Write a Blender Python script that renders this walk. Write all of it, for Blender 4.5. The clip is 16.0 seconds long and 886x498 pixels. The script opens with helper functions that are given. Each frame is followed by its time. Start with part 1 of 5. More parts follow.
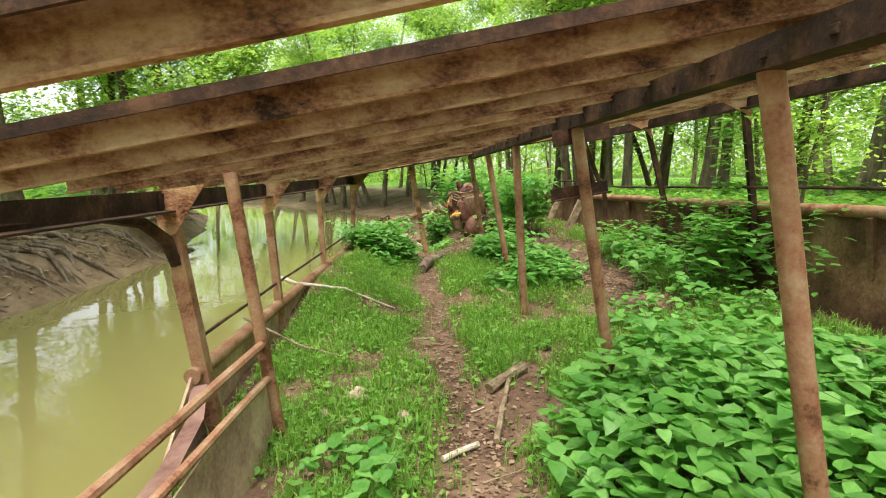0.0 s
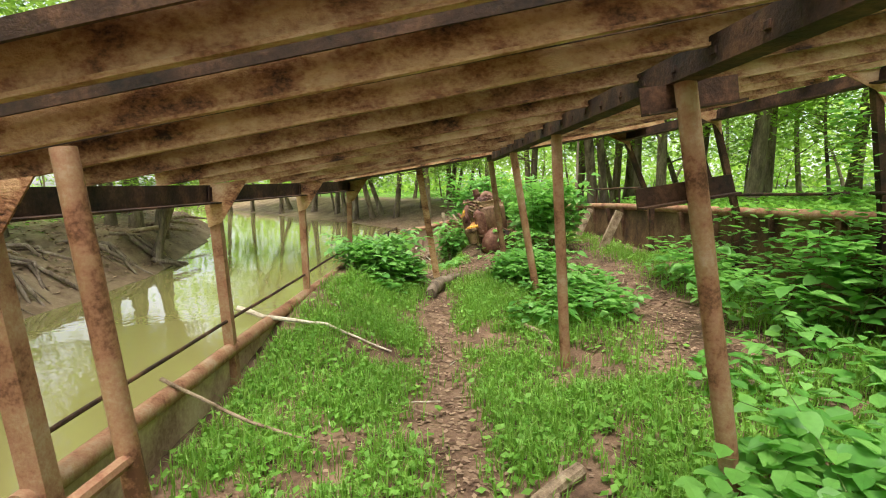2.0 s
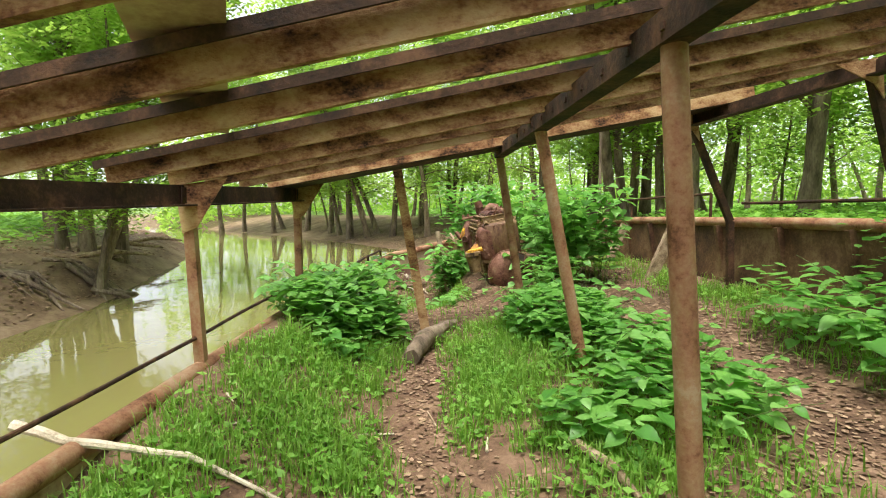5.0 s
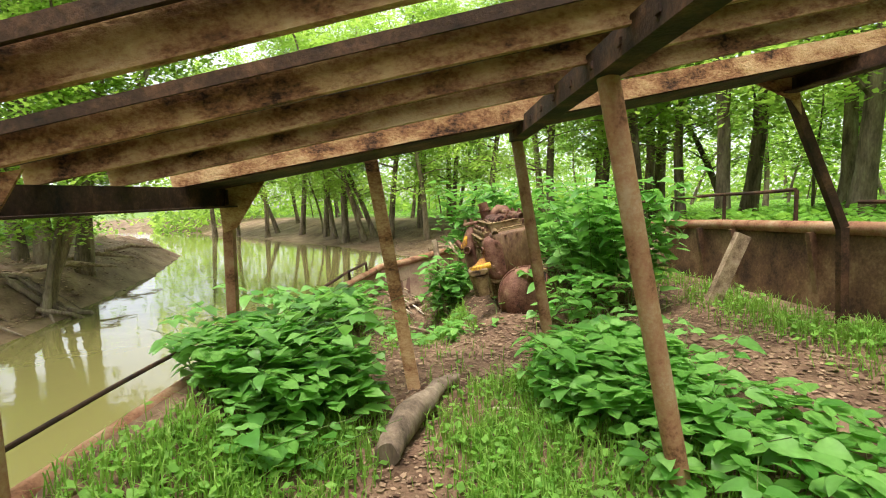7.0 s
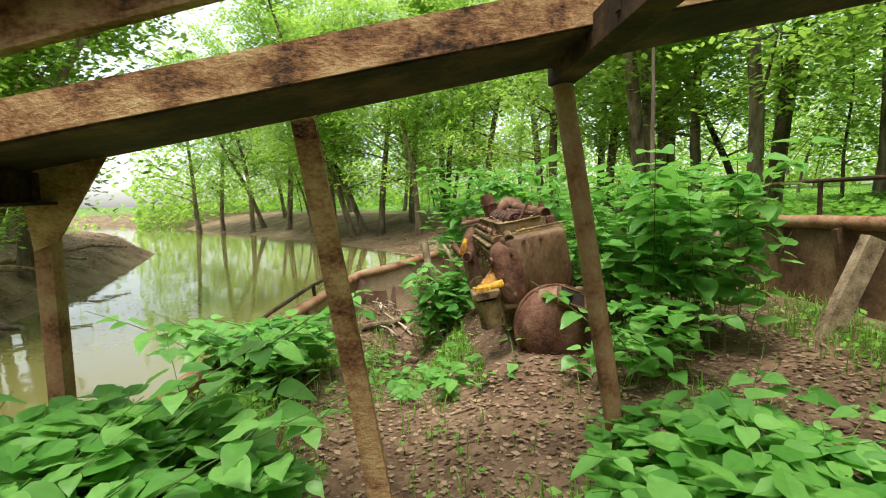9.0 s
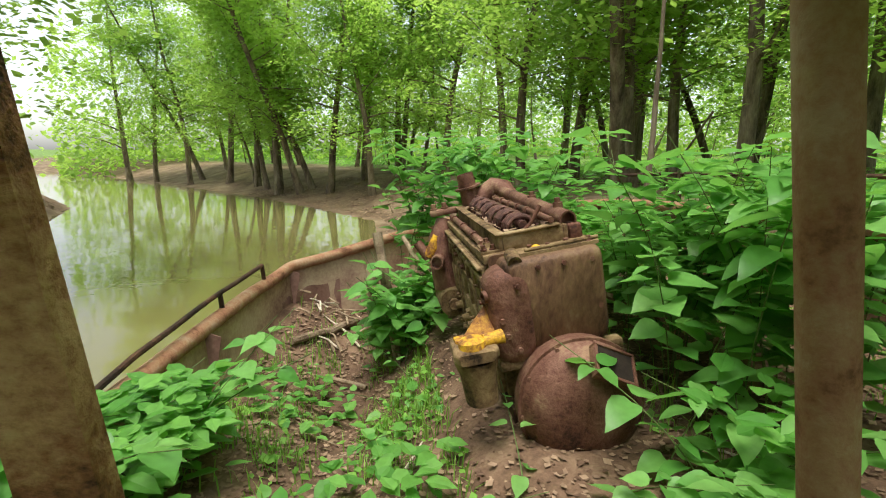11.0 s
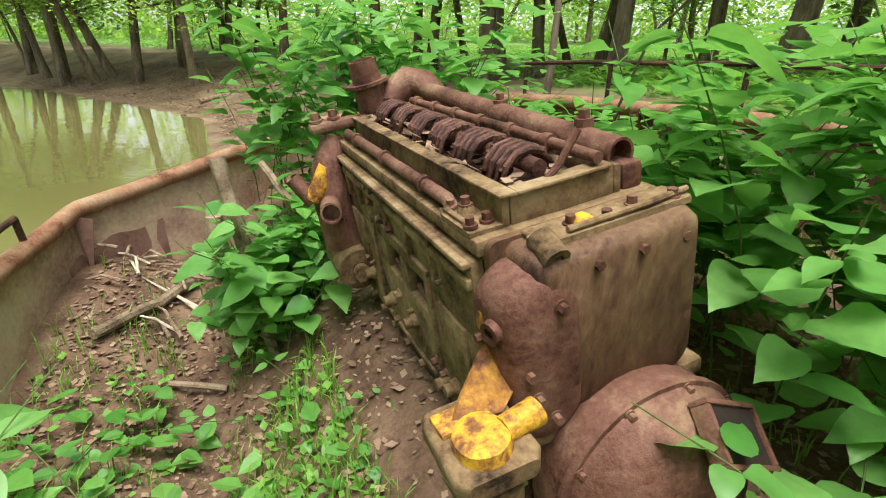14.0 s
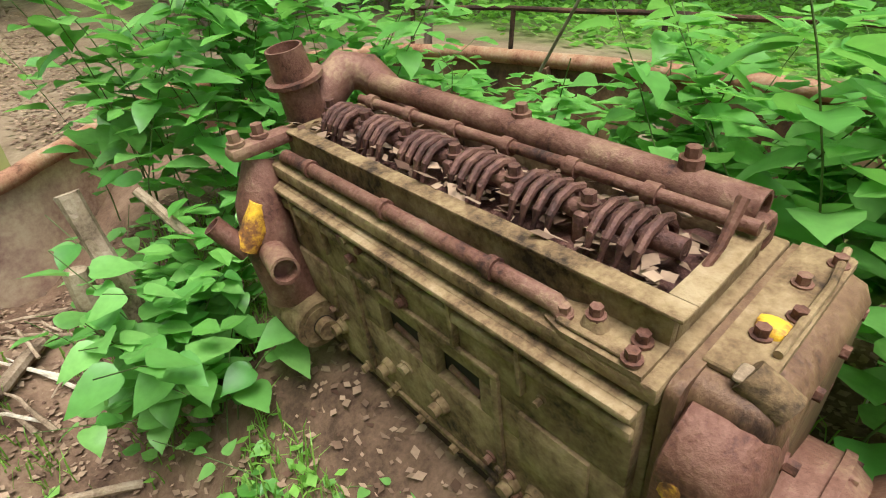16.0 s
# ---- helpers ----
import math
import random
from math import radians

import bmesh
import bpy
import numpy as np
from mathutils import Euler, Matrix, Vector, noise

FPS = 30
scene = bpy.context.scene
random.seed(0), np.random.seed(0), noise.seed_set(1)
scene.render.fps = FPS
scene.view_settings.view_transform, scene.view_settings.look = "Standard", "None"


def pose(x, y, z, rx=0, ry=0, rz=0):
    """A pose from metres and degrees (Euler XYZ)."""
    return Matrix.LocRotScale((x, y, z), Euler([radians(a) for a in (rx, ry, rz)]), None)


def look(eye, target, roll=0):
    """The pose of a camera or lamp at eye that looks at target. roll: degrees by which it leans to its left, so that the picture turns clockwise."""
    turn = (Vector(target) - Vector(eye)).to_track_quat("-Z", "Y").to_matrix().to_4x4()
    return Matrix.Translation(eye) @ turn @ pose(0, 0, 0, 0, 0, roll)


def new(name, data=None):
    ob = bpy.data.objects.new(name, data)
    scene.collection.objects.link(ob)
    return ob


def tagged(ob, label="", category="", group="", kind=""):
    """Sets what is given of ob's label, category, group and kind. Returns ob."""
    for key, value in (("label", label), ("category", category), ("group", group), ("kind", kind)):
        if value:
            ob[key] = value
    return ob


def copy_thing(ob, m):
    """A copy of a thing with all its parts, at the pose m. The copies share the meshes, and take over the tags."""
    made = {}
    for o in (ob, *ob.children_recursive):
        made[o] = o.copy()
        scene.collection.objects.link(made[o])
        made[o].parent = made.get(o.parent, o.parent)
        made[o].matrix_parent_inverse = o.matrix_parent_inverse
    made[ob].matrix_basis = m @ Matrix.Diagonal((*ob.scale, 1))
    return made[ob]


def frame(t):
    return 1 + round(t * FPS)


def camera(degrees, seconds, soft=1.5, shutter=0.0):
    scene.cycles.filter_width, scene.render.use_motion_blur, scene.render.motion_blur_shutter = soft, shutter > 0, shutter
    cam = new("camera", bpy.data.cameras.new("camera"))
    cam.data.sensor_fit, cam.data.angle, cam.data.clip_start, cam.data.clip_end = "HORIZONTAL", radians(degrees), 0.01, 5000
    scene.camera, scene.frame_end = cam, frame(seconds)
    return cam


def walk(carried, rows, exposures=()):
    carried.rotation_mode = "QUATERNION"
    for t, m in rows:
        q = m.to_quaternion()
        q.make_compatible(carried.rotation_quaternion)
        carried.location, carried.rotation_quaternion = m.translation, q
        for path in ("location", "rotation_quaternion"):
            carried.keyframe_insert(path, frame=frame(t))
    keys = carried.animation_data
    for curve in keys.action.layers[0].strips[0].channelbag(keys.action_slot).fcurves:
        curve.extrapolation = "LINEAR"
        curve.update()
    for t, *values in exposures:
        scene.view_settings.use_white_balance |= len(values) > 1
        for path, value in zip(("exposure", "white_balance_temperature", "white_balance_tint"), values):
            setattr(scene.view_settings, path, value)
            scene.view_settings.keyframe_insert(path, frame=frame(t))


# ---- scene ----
cam = camera(81.4, 16.0, soft=1.1)
PATH = [
    (0, (0.021, 0.345, 1.6), (0.171, 2.321, 1.33), -0.0),
    (0.5, (0.104, 0.776, 1.622), (0.243, 2.755, 1.366), -0.1),
    (1, (0.13, 1.126, 1.571), (0.234, 3.109, 1.334), 0.1),
    (1.5, (0.123, 1.538, 1.543), (0.217, 3.522, 1.314), 0.1),
    (2, (0.172, 1.922, 1.512), (0.262, 3.908, 1.286), 0.2),
    (2.5, (0.239, 2.318, 1.511), (0.322, 4.304, 1.288), -0.1),
    (3, (0.219, 2.769, 1.439), (0.303, 4.756, 1.227), 0.2),
    (3.5, (0.272, 3.144, 1.432), (0.351, 5.133, 1.231), -0.0),
    (4, (0.36, 3.551, 1.416), (0.435, 5.542, 1.24), -0.2),
    (4.2, (0.381, 3.678, 1.409), (0.457, 5.669, 1.237), -0.2),
    (6.3, (0.455, 5.575, 1.469), (0.535, 7.568, 1.329), -1.0),
    (6.5, (0.468, 5.685, 1.477), (0.54, 7.678, 1.332), -1.1),
    (7, (0.546, 6.081, 1.461), (0.623, 8.073, 1.306), -1.1),
    (7.5, (0.593, 6.507, 1.46), (0.667, 8.5, 1.308), -1.4),
    (8, (0.572, 6.977, 1.484), (0.643, 8.97, 1.333), -1.3),
    (8.5, (0.583, 7.366, 1.474), (0.669, 9.358, 1.314), -1.3),
    (9, (0.634, 7.809, 1.475), (0.734, 9.798, 1.291), -1.5),
    (9.5, (0.618, 8.252, 1.426), (0.758, 10.236, 1.216), -1.4),
    (11.8, (0.68, 9.761, 1.779), (1.047, 11.662, 1.279), 1.4),
    (12, (0.657, 9.825, 1.775), (1.05, 11.709, 1.232), 1.5),
    (12.5, (0.638, 10.079, 1.714), (1.117, 11.919, 1.091), 1.7),
    (13, (0.604, 10.402, 1.627), (1.216, 12.196, 0.988), 2.0),
    (13.5, (0.638, 10.594, 1.604), (1.343, 12.329, 0.901), 1.7),
    (14, (0.65, 10.878, 1.626), (1.448, 12.553, 0.882), 1.7),
    (14.5, (0.568, 11.121, 1.744), (1.446, 12.739, 0.961), 1.6),
    (15, (0.561, 11.329, 1.766), (1.514, 12.887, 0.95), 1.6),
    (15.5, (0.535, 11.578, 1.825), (1.608, 12.996, 0.91), 1.3),
    (16, (0.516, 11.683, 1.796), (1.722, 12.953, 0.83), 1.3),
]

walk(cam, [(t, look(eye, target, roll)) for t, eye, target, roll in PATH], exposures=[(0.0, 1.5, 6600, 11), (4.0, 1.55, 6600, 12), (7.0, 1.5, 6700, 12), (9.5, 1.15, 6600, 5), (12.0, 1.05, 6500, 10), (13.5, 1.22, 6400, 11), (16.0, 1.4, 6100, 10)])

# ---- light: a bright, thinly overcast sky ----
world = bpy.data.worlds.new("world")
scene.world = world
world.use_nodes = True
wn = world.node_tree
sky = wn.nodes.new("ShaderNodeTexSky")
sky.sky_type, sky.sun_disc = "NISHITA", False
sky.sun_elevation, sky.sun_rotation = radians(75), radians(207)
sky.air_density, sky.dust_density, sky.ozone_density = 1.0, 2.0, 0.5
wn.nodes["Background"].inputs[1].default_value = 0.15
haze = wn.nodes.new("ShaderNodeHueSaturation")
haze.inputs["Saturation"].default_value = 0.35
wn.links.new(sky.outputs[0], haze.inputs["Color"])
wn.links.new(haze.outputs[0], wn.nodes["Background"].inputs[0])
sun_data = bpy.data.lights.new("sun", "SUN")
sun_data.energy, sun_data.angle, sun_data.color = 2.0, radians(35), (1.0, 0.95, 0.86)
sun = new("sun", sun_data)
sun.matrix_world = look((-3, 2, 26), (0, 8, 0))

# ---- materials ----
def material(name, colours, scale=6.0, rough=0.8, metal=0.0, bump=0.4, fine=60.0, per_object=0.0, specular=0.3, stretch=(1, 1, 1)):
    """Noise-mixed colours over two scales, with bump; object coordinates in metres."""
    mat = bpy.data.materials.new(name)
    mat.use_nodes = True
    nt = mat.node_tree
    bsdf = nt.nodes["Principled BSDF"]
    geo = nt.nodes.new("ShaderNodeNewGeometry")
    mp = nt.nodes.new("ShaderNodeMapping")
    mp.inputs["Scale"].default_value = stretch
    nt.links.new(geo.outputs["Position"], mp.inputs[0])
    big, small = nt.nodes.new("ShaderNodeTexNoise"), nt.nodes.new("ShaderNodeTexNoise")
    for node, sc, det in ((big, scale, 6), (small, fine, 4)):
        node.inputs["Scale"].default_value, node.inputs["Detail"].default_value = sc, det
        node.inputs["Roughness"].default_value = 0.65
        nt.links.new(mp.outputs[0], node.inputs["Vector"])
    add = nt.nodes.new("ShaderNodeMath")
    add.operation = "MULTIPLY_ADD"
    nt.links.new(small.outputs[0], add.inputs[0])
    add.inputs[1].default_value = 0.35
    nt.links.new(big.outputs[0], add.inputs[2])
    ramp = nt.nodes.new("ShaderNodeValToRGB")
    els = ramp.color_ramp.elements
    n = len(colours)
    for k, c in enumerate(colours):
        at = 0.5 + 0.36 * k / max(1, n - 1)
        e = els[k] if k < 2 else els.new(at)
        e.position, e.color = at, (*c, 1)
    nt.links.new(add.outputs[0], ramp.inputs[0])
    out = ramp.outputs[0]
    if per_object:
        info = nt.nodes.new("ShaderNodeObjectInfo")
        hsv = nt.nodes.new("ShaderNodeHueSaturation")
        rng = nt.nodes.new("ShaderNodeMapRange")
        rng.inputs[3].default_value, rng.inputs[4].default_value = 1 - per_object, 1 + per_object
        nt.links.new(info.outputs["Random"], rng.inputs[0])
        nt.links.new(rng.outputs[0], hsv.inputs["Value"])
        nt.links.new(out, hsv.inputs["Color"])
        out = hsv.outputs[0]
    nt.links.new(out, bsdf.inputs["Base Color"])
    bsdf.inputs["Roughness"].default_value, bsdf.inputs["Metallic"].default_value = rough, metal
    bsdf.inputs["Specular IOR Level"].default_value = specular
    b = nt.nodes.new("ShaderNodeBump")
    b.inputs["Strength"].default_value, b.inputs["Distance"].default_value = bump, 0.02
    nt.links.new(add.outputs[0], b.inputs["Height"])
    nt.links.new(b.outputs[0], bsdf.inputs["Normal"])
    return mat


def leaf_material(name, dark, light, through_colour, rough=0.45, share=0.45, islands=True):
    """Leaves: gloss above, light passing through; each leaf has its own tint."""
    mat = bpy.data.materials.new(name)
    mat.use_nodes = True
    nt = mat.node_tree
    bsdf = nt.nodes["Principled BSDF"]
    src = nt.nodes.new("ShaderNodeNewGeometry").outputs["Random Per Island"] if islands else nt.nodes.new("ShaderNodeObjectInfo").outputs["Random"]
    ramp = nt.nodes.new("ShaderNodeValToRGB")
    ramp.color_ramp.elements[0].color, ramp.color_ramp.elements[1].color = (*dark, 1), (*light, 1)
    nt.links.new(src, ramp.inputs[0])
    tex = nt.nodes.new("ShaderNodeTexNoise")
    tex.inputs["Scale"].default_value = 35
    geo = nt.nodes.new("ShaderNodeNewGeometry")
    nt.links.new(geo.outputs["Position"], tex.inputs["Vector"])
    mix = nt.nodes.new("ShaderNodeMixRGB")
    mix.blend_type, mix.inputs[0].default_value = "OVERLAY", 0.35
    nt.links.new(ramp.outputs[0], mix.inputs[1])
    nt.links.new(tex.outputs[0], mix.inputs[2])
    nt.links.new(mix.outputs[0], bsdf.inputs["Base Color"])
    bsdf.inputs["Roughness"].default_value = rough
    bsdf.inputs["Specular IOR Level"].default_value = 0.35
    tr = nt.nodes.new("ShaderNodeBsdfTranslucent")
    tr.inputs[0].default_value = (*through_colour, 1)
    sh = nt.nodes.new("ShaderNodeMixShader")
    sh.inputs[0].default_value = share
    nt.links.new(bsdf.outputs[0], sh.inputs[1])
    nt.links.new(tr.outputs[0], sh.inputs[2])
    nt.links.new(sh.outputs[0], nt.nodes["Material Output"].inputs[0])
    return mat


M_STEEL = material("muddy_rusted_steel", [(0.03, 0.012, 0.006), (0.25, 0.11, 0.05), (0.44, 0.26, 0.13), (0.53, 0.36, 0.2)], 4.5, 0.8, 0.0, 1.0, 60, 0.14, stretch=(0.75, 1, 1.2))
# Rust colour taken darker still, to carry shade under the roof.
M_DARK = material("rust_and_shade_dark_steel", [(0.012, 0.007, 0.004), (0.045, 0.022, 0.012), (0.12, 0.058, 0.03)], 4.0, 0.85, 0.0, 0.5, 50)
M_POST = material("rusty_pipe_paint", [(0.12, 0.05, 0.025), (0.3, 0.14, 0.08), (0.36, 0.21, 0.12), (0.42, 0.29, 0.19)], 5.0, 0.7, 0.1, 0.35, 55, 0.12)
M_HULL = material("silt_coated_hull_plate", [(0.25, 0.14, 0.105), (0.39, 0.25, 0.19), (0.52, 0.38, 0.26), (0.6, 0.47, 0.33)], 1.6, 0.8, 0.05, 0.3, 30)
M_HULLRED = material("bare_purple_rust_plate", [(0.16, 0.075, 0.06), (0.27, 0.15, 0.12), (0.34, 0.21, 0.17)], 3.0, 0.6, 0.1, 0.25, 30)
M_HULLDARK = material("rust_brown_hull_plate", [(0.04, 0.02, 0.012), (0.13, 0.068, 0.035), (0.25, 0.16, 0.085)], 2.2, 0.75, 0.1, 0.4, 35)
M_ENGINE = material("mud_caked_cast_iron", [(0.03, 0.018, 0.01), (0.15, 0.092, 0.045), (0.25, 0.17, 0.085), (0.33, 0.24, 0.135)], 5.0, 0.85, 0.05, 0.7, 45)
M_ENGRED = material("red_rust_cast_iron", [(0.035, 0.016, 0.012), (0.13, 0.055, 0.036), (0.19, 0.095, 0.065), (0.27, 0.17, 0.1)], 4.0, 0.65, 0.2, 0.6, 60)
M_ROCKER = material("dark_oily_rust", [(0.03, 0.015, 0.012), (0.1, 0.045, 0.035), (0.2, 0.1, 0.07)], 12.0, 0.55, 0.3, 0.6, 90)
M_YELLOW = material("flaking_yellow_paint", [(0.1, 0.045, 0.025), (0.26, 0.11, 0.03), (0.6, 0.33, 0.03), (0.75, 0.45, 0.03)], 16.0, 0.6, 0.0, 0.4, 70)
M_RUSTYEL = material("orange_rust_paint", [(0.08, 0.035, 0.02), (0.2, 0.08, 0.025), (0.36, 0.17, 0.03), (0.5, 0.28, 0.04)], 14.0, 0.7, 0.0, 0.5, 60)
M_HOUSING = material("oily_mud_on_rust", [(0.03, 0.015, 0.01), (0.12, 0.062, 0.034), (0.18, 0.105, 0.055), (0.26, 0.18, 0.1)], 3.5, 0.6, 0.1, 0.7, 50, stretch=(1, 1, 0.45))
M_SOIL = material("silty_leaf_littered_soil", [(0.06, 0.034, 0.02), (0.15, 0.09, 0.056), (0.23, 0.15, 0.095)], 3.5, 0.95, 0.0, 0.8, 45)
M_MUD = material("creek_mud", [(0.12, 0.085, 0.055), (0.22, 0.16, 0.105), (0.3, 0.23, 0.16)], 0.7, 0.75, 0.0, 0.6, 12)
M_BARK = material("grey_brown_bark", [(0.06, 0.045, 0.032), (0.17, 0.125, 0.09), (0.3, 0.24, 0.18)], 4.0, 0.95, 0.0, 1.0, 30, 0.2, stretch=(1, 1, 0.25))
M_WOOD = material("weathered_wood", [(0.1, 0.065, 0.04), (0.28, 0.2, 0.13), (0.42, 0.33, 0.23)], 8.0, 0.9, 0.0, 0.7, 70, 0.15)
M_PALE = material("bleached_wood", [(0.3, 0.25, 0.18), (0.55, 0.47, 0.36), (0.65, 0.58, 0.46)], 10.0, 0.9, 0.0, 0.5, 80)
M_ROCK = material("pale_pink_stone", [(0.25, 0.16, 0.12), (0.45, 0.32, 0.25), (0.55, 0.43, 0.35)], 12.0, 0.9, 0.0, 0.7, 60)
# Near-black colour that stands for the shade inside shallow holes.
M_HOLESHADE = material("hollow_shade", [(0.012, 0.008, 0.006), (0.03, 0.02, 0.014)], 8.0, 0.95, 0.0, 0.3, 40)
M_LITTER = leaf_material("dry_leaf_litter", (0.08, 0.04, 0.024), (0.38, 0.26, 0.17), (0.2, 0.1, 0.05), 0.9, 0.1)
M_LEAF = leaf_material("broad_leaf", (0.08, 0.25, 0.045), (0.23, 0.47, 0.12), (0.23, 0.52, 0.09), 0.36, 0.4, islands=False)
M_LEAFS = leaf_material("broad_leaf_mass", (0.07, 0.23, 0.035), (0.2, 0.44, 0.09), (0.22, 0.5, 0.08), 0.42, 0.42)
M_GRASS = leaf_material("grass_blades", (0.09, 0.23, 0.025), (0.26, 0.43, 0.08), (0.3, 0.52, 0.07), 0.5, 0.4)
M_COVER = leaf_material("ground_cover", (0.09, 0.24, 0.025), (0.23, 0.46, 0.08), (0.28, 0.55, 0.07), 0.55, 0.4)
M_CROWN = leaf_material("tree_leaves", (0.085, 0.2, 0.03), (0.28, 0.46, 0.08), (0.46, 0.68, 0.12), 0.5, 0.6)
M_STEM = material("green_stem", [(0.06, 0.1, 0.025), (0.13, 0.18, 0.05)], 20.0, 0.7, 0.0, 0.2, 90)


def water_material():
    mat = bpy.data.materials.new("muddy_green_water")
    mat.use_nodes = True
    nt = mat.node_tree
    b = nt.nodes["Principled BSDF"]
    b.inputs["Base Color"].default_value = (0.165, 0.15, 0.055, 1)
    b.inputs["Roughness"].default_value = 0.03
    b.inputs["IOR"].default_value = 1.33
    tex = nt.nodes.new("ShaderNodeTexNoise")
    tex.inputs["Scale"].default_value, tex.inputs["Detail"].default_value = 1.6, 3
    geo = nt.nodes.new("ShaderNodeNewGeometry")
    nt.links.new(geo.outputs["Position"], tex.inputs["Vector"])
    bump = nt.nodes.new("ShaderNodeBump")
    bump.inputs["Strength"].default_value, bump.inputs["Distance"].default_value = 0.12, 0.05
    nt.links.new(tex.outputs[0], bump.inputs["Height"])
    nt.links.new(bump.outputs[0], b.inputs["Normal"])
    return mat


M_WATER = water_material()

# ---- mesh helpers ----
def smoothstep(a, b, x):
    k = min(1.0, max(0.0, (x - a) / (b - a)))
    return k * k * (3 - 2 * k)


def mesh_data(name, verts, faces, mat, smooth=False):
    me = bpy.data.meshes.new(name)
    me.from_pydata([tuple(v) for v in verts], [], faces)
    me.materials.append(mat)
    if smooth:
        me.polygons.foreach_set("use_smooth", [True] * len(me.polygons))
    me.update()
    return me


def raw(name, verts, faces, mat, parent=None, label="", smooth=False):
    ob = new(name, mesh_data(name, verts, faces, mat, smooth))
    if parent:
        ob.parent = parent
    return tagged(ob, label)


def part(name, bm, mat, parent=None, label="", smooth=False):
    """Links a bmesh as one mesh object under a thing or a part."""
    bmesh.ops.recalc_face_normals(bm, faces=bm.faces)
    me = bpy.data.meshes.new(name)
    bm.to_mesh(me)
    bm.free()
    me.materials.append(mat)
    if smooth:
        me.polygons.foreach_set("use_smooth", [True] * len(me.polygons))
        me.set_sharp_from_angle(angle=radians(40))
    ob = new(name, me)
    if parent:
        ob.parent = parent
    return tagged(ob, label)


def thing(name, m, label, category, group="", kind=""):
    ob = tagged(new(name), label, category, group, kind)
    ob.matrix_world = m
    return ob


def box(bm, lo, hi, bevel=0.0, m=None):
    """A box between two corners, with bevelled edges."""
    c = [(a + b) / 2 for a, b in zip(lo, hi)]
    s = [abs(b - a) for a, b in zip(lo, hi)]
    mat = Matrix.Translation(c) @ Matrix.Diagonal((*s, 1))
    made = bmesh.ops.create_cube(bm, size=1, matrix=(m @ mat) if m else mat)["verts"]
    if bevel:
        es = list({e for v in made for e in v.link_edges})
        bmesh.ops.bevel(bm, geom=es, offset=bevel, segments=2, affect="EDGES", profile=0.5)


def tube(bm, pts, radii, n=10, caps=True, hollow=0.0):
    """A pipe along points with a radius at each (or one)."""
    pts = [Vector(p) for p in pts]
    if not isinstance(radii, (list, tuple)):
        radii = [radii] * len(pts)
    rings = []
    for i, p in enumerate(pts):
        d = (pts[min(i + 1, len(pts) - 1)] - pts[max(i - 1, 0)]).normalized()
        up = Vector((0, 0, 1)) if abs(d.z) < 0.9 else Vector((0, 1, 0))
        a = d.cross(up).normalized()
        b = a.cross(d)
        rings.append([bm.verts.new(p + (a * math.cos(2 * math.pi * k / n) + b * math.sin(2 * math.pi * k / n)) * radii[i]) for k in range(n)])
    for r, s in zip(rings, rings[1:]):
        for k in range(n):
            bm.faces.new((r[k], r[(k + 1) % n], s[(k + 1) % n], s[k]))
    if caps:
        for ring, inward, r in ((rings[0], 1, radii[0]), (rings[-1], -1, radii[-1])):
            if hollow:
                c = sum((v.co for v in ring), Vector()) / n
                d = ((pts[1] - pts[0]) if inward > 0 else (pts[-1] - pts[-2])).normalized() * inward
                inner = [bm.verts.new(c + (v.co - c) * (1 - hollow)) for v in ring]
                deep = [bm.verts.new(v.co + d * min(0.06, r * 1.5)) for v in inner]
                for k in range(n):
                    j = (k + 1) % n
                    bm.faces.new((ring[k], ring[j], inner[j], inner[k]))
                    bm.faces.new((inner[k], inner[j], deep[j], deep[k]))
                bm.faces.new(deep)
            else:
                bm.faces.new(ring)


def extrude_profile(bm, prof, a, b, up=Vector((0, 0, 1))):
    """Sweeps a closed 2D outline (side, height) straight from a to b."""
    a, b = Vector(a), Vector(b)
    d = (b - a).normalized()
    side = d.cross(up).normalized()
    top = side.cross(d)
    rings = [[bm.verts.new(p + side * s + top * h) for s, h in prof] for p in (a, b)]
    n = len(prof)
    for k in range(n):
        bm.faces.new((rings[0][k], rings[0][(k + 1) % n], rings[1][(k + 1) % n], rings[1][k]))
    bm.faces.new(rings[0])
    bm.faces.new(rings[1][::-1])


def roughen(bm, amount, scale=3.0, cuts=0):
    """Dents and unevenness."""
    if cuts:
        bmesh.ops.subdivide_edges(bm, edges=[e for e in bm.edges if e.calc_length() > 0.3], cuts=cuts, use_grid_fill=True)
    for v in bm.verts:
        v.co += Vector(noise.noise_vector(v.co * scale)) * amount


# ---- lie of the land ----
LIST = 0.175
CREEK = [(-4.2, -60, 3.2), (-3.9, 0, 2.85), (-3.9, 12, 2.85), (-3.75, 16, 3.2), (-3.6, 20, 4.3), (-4.4, 27, 5.3), (-8.5, 36, 4.4), (-18, 49, 4.2), (-34, 68, 5), (-70, 100, 7)]
WATER = -0.75


def creek_gap(x, y):
    """Distance from the water's edge, minus inside the creek; and the side, +1 for the boat's."""
    best, side = 1e9, 1
    for (x0, y0, h0), (x1, y1, h1) in zip(CREEK, CREEK[1:]):
        dx, dy = x1 - x0, y1 - y0
        k = min(1, max(0, ((x - x0) * dx + (y - y0) * dy) / (dx * dx + dy * dy)))
        d = math.hypot(x - x0 - k * dx, y - y0 - k * dy) - (h0 + k * (h1 - h0))
        if d < best:
            best, side = d, (1 if (x - x0) * dy - (y - y0) * dx > 0 else -1)
    return best, side


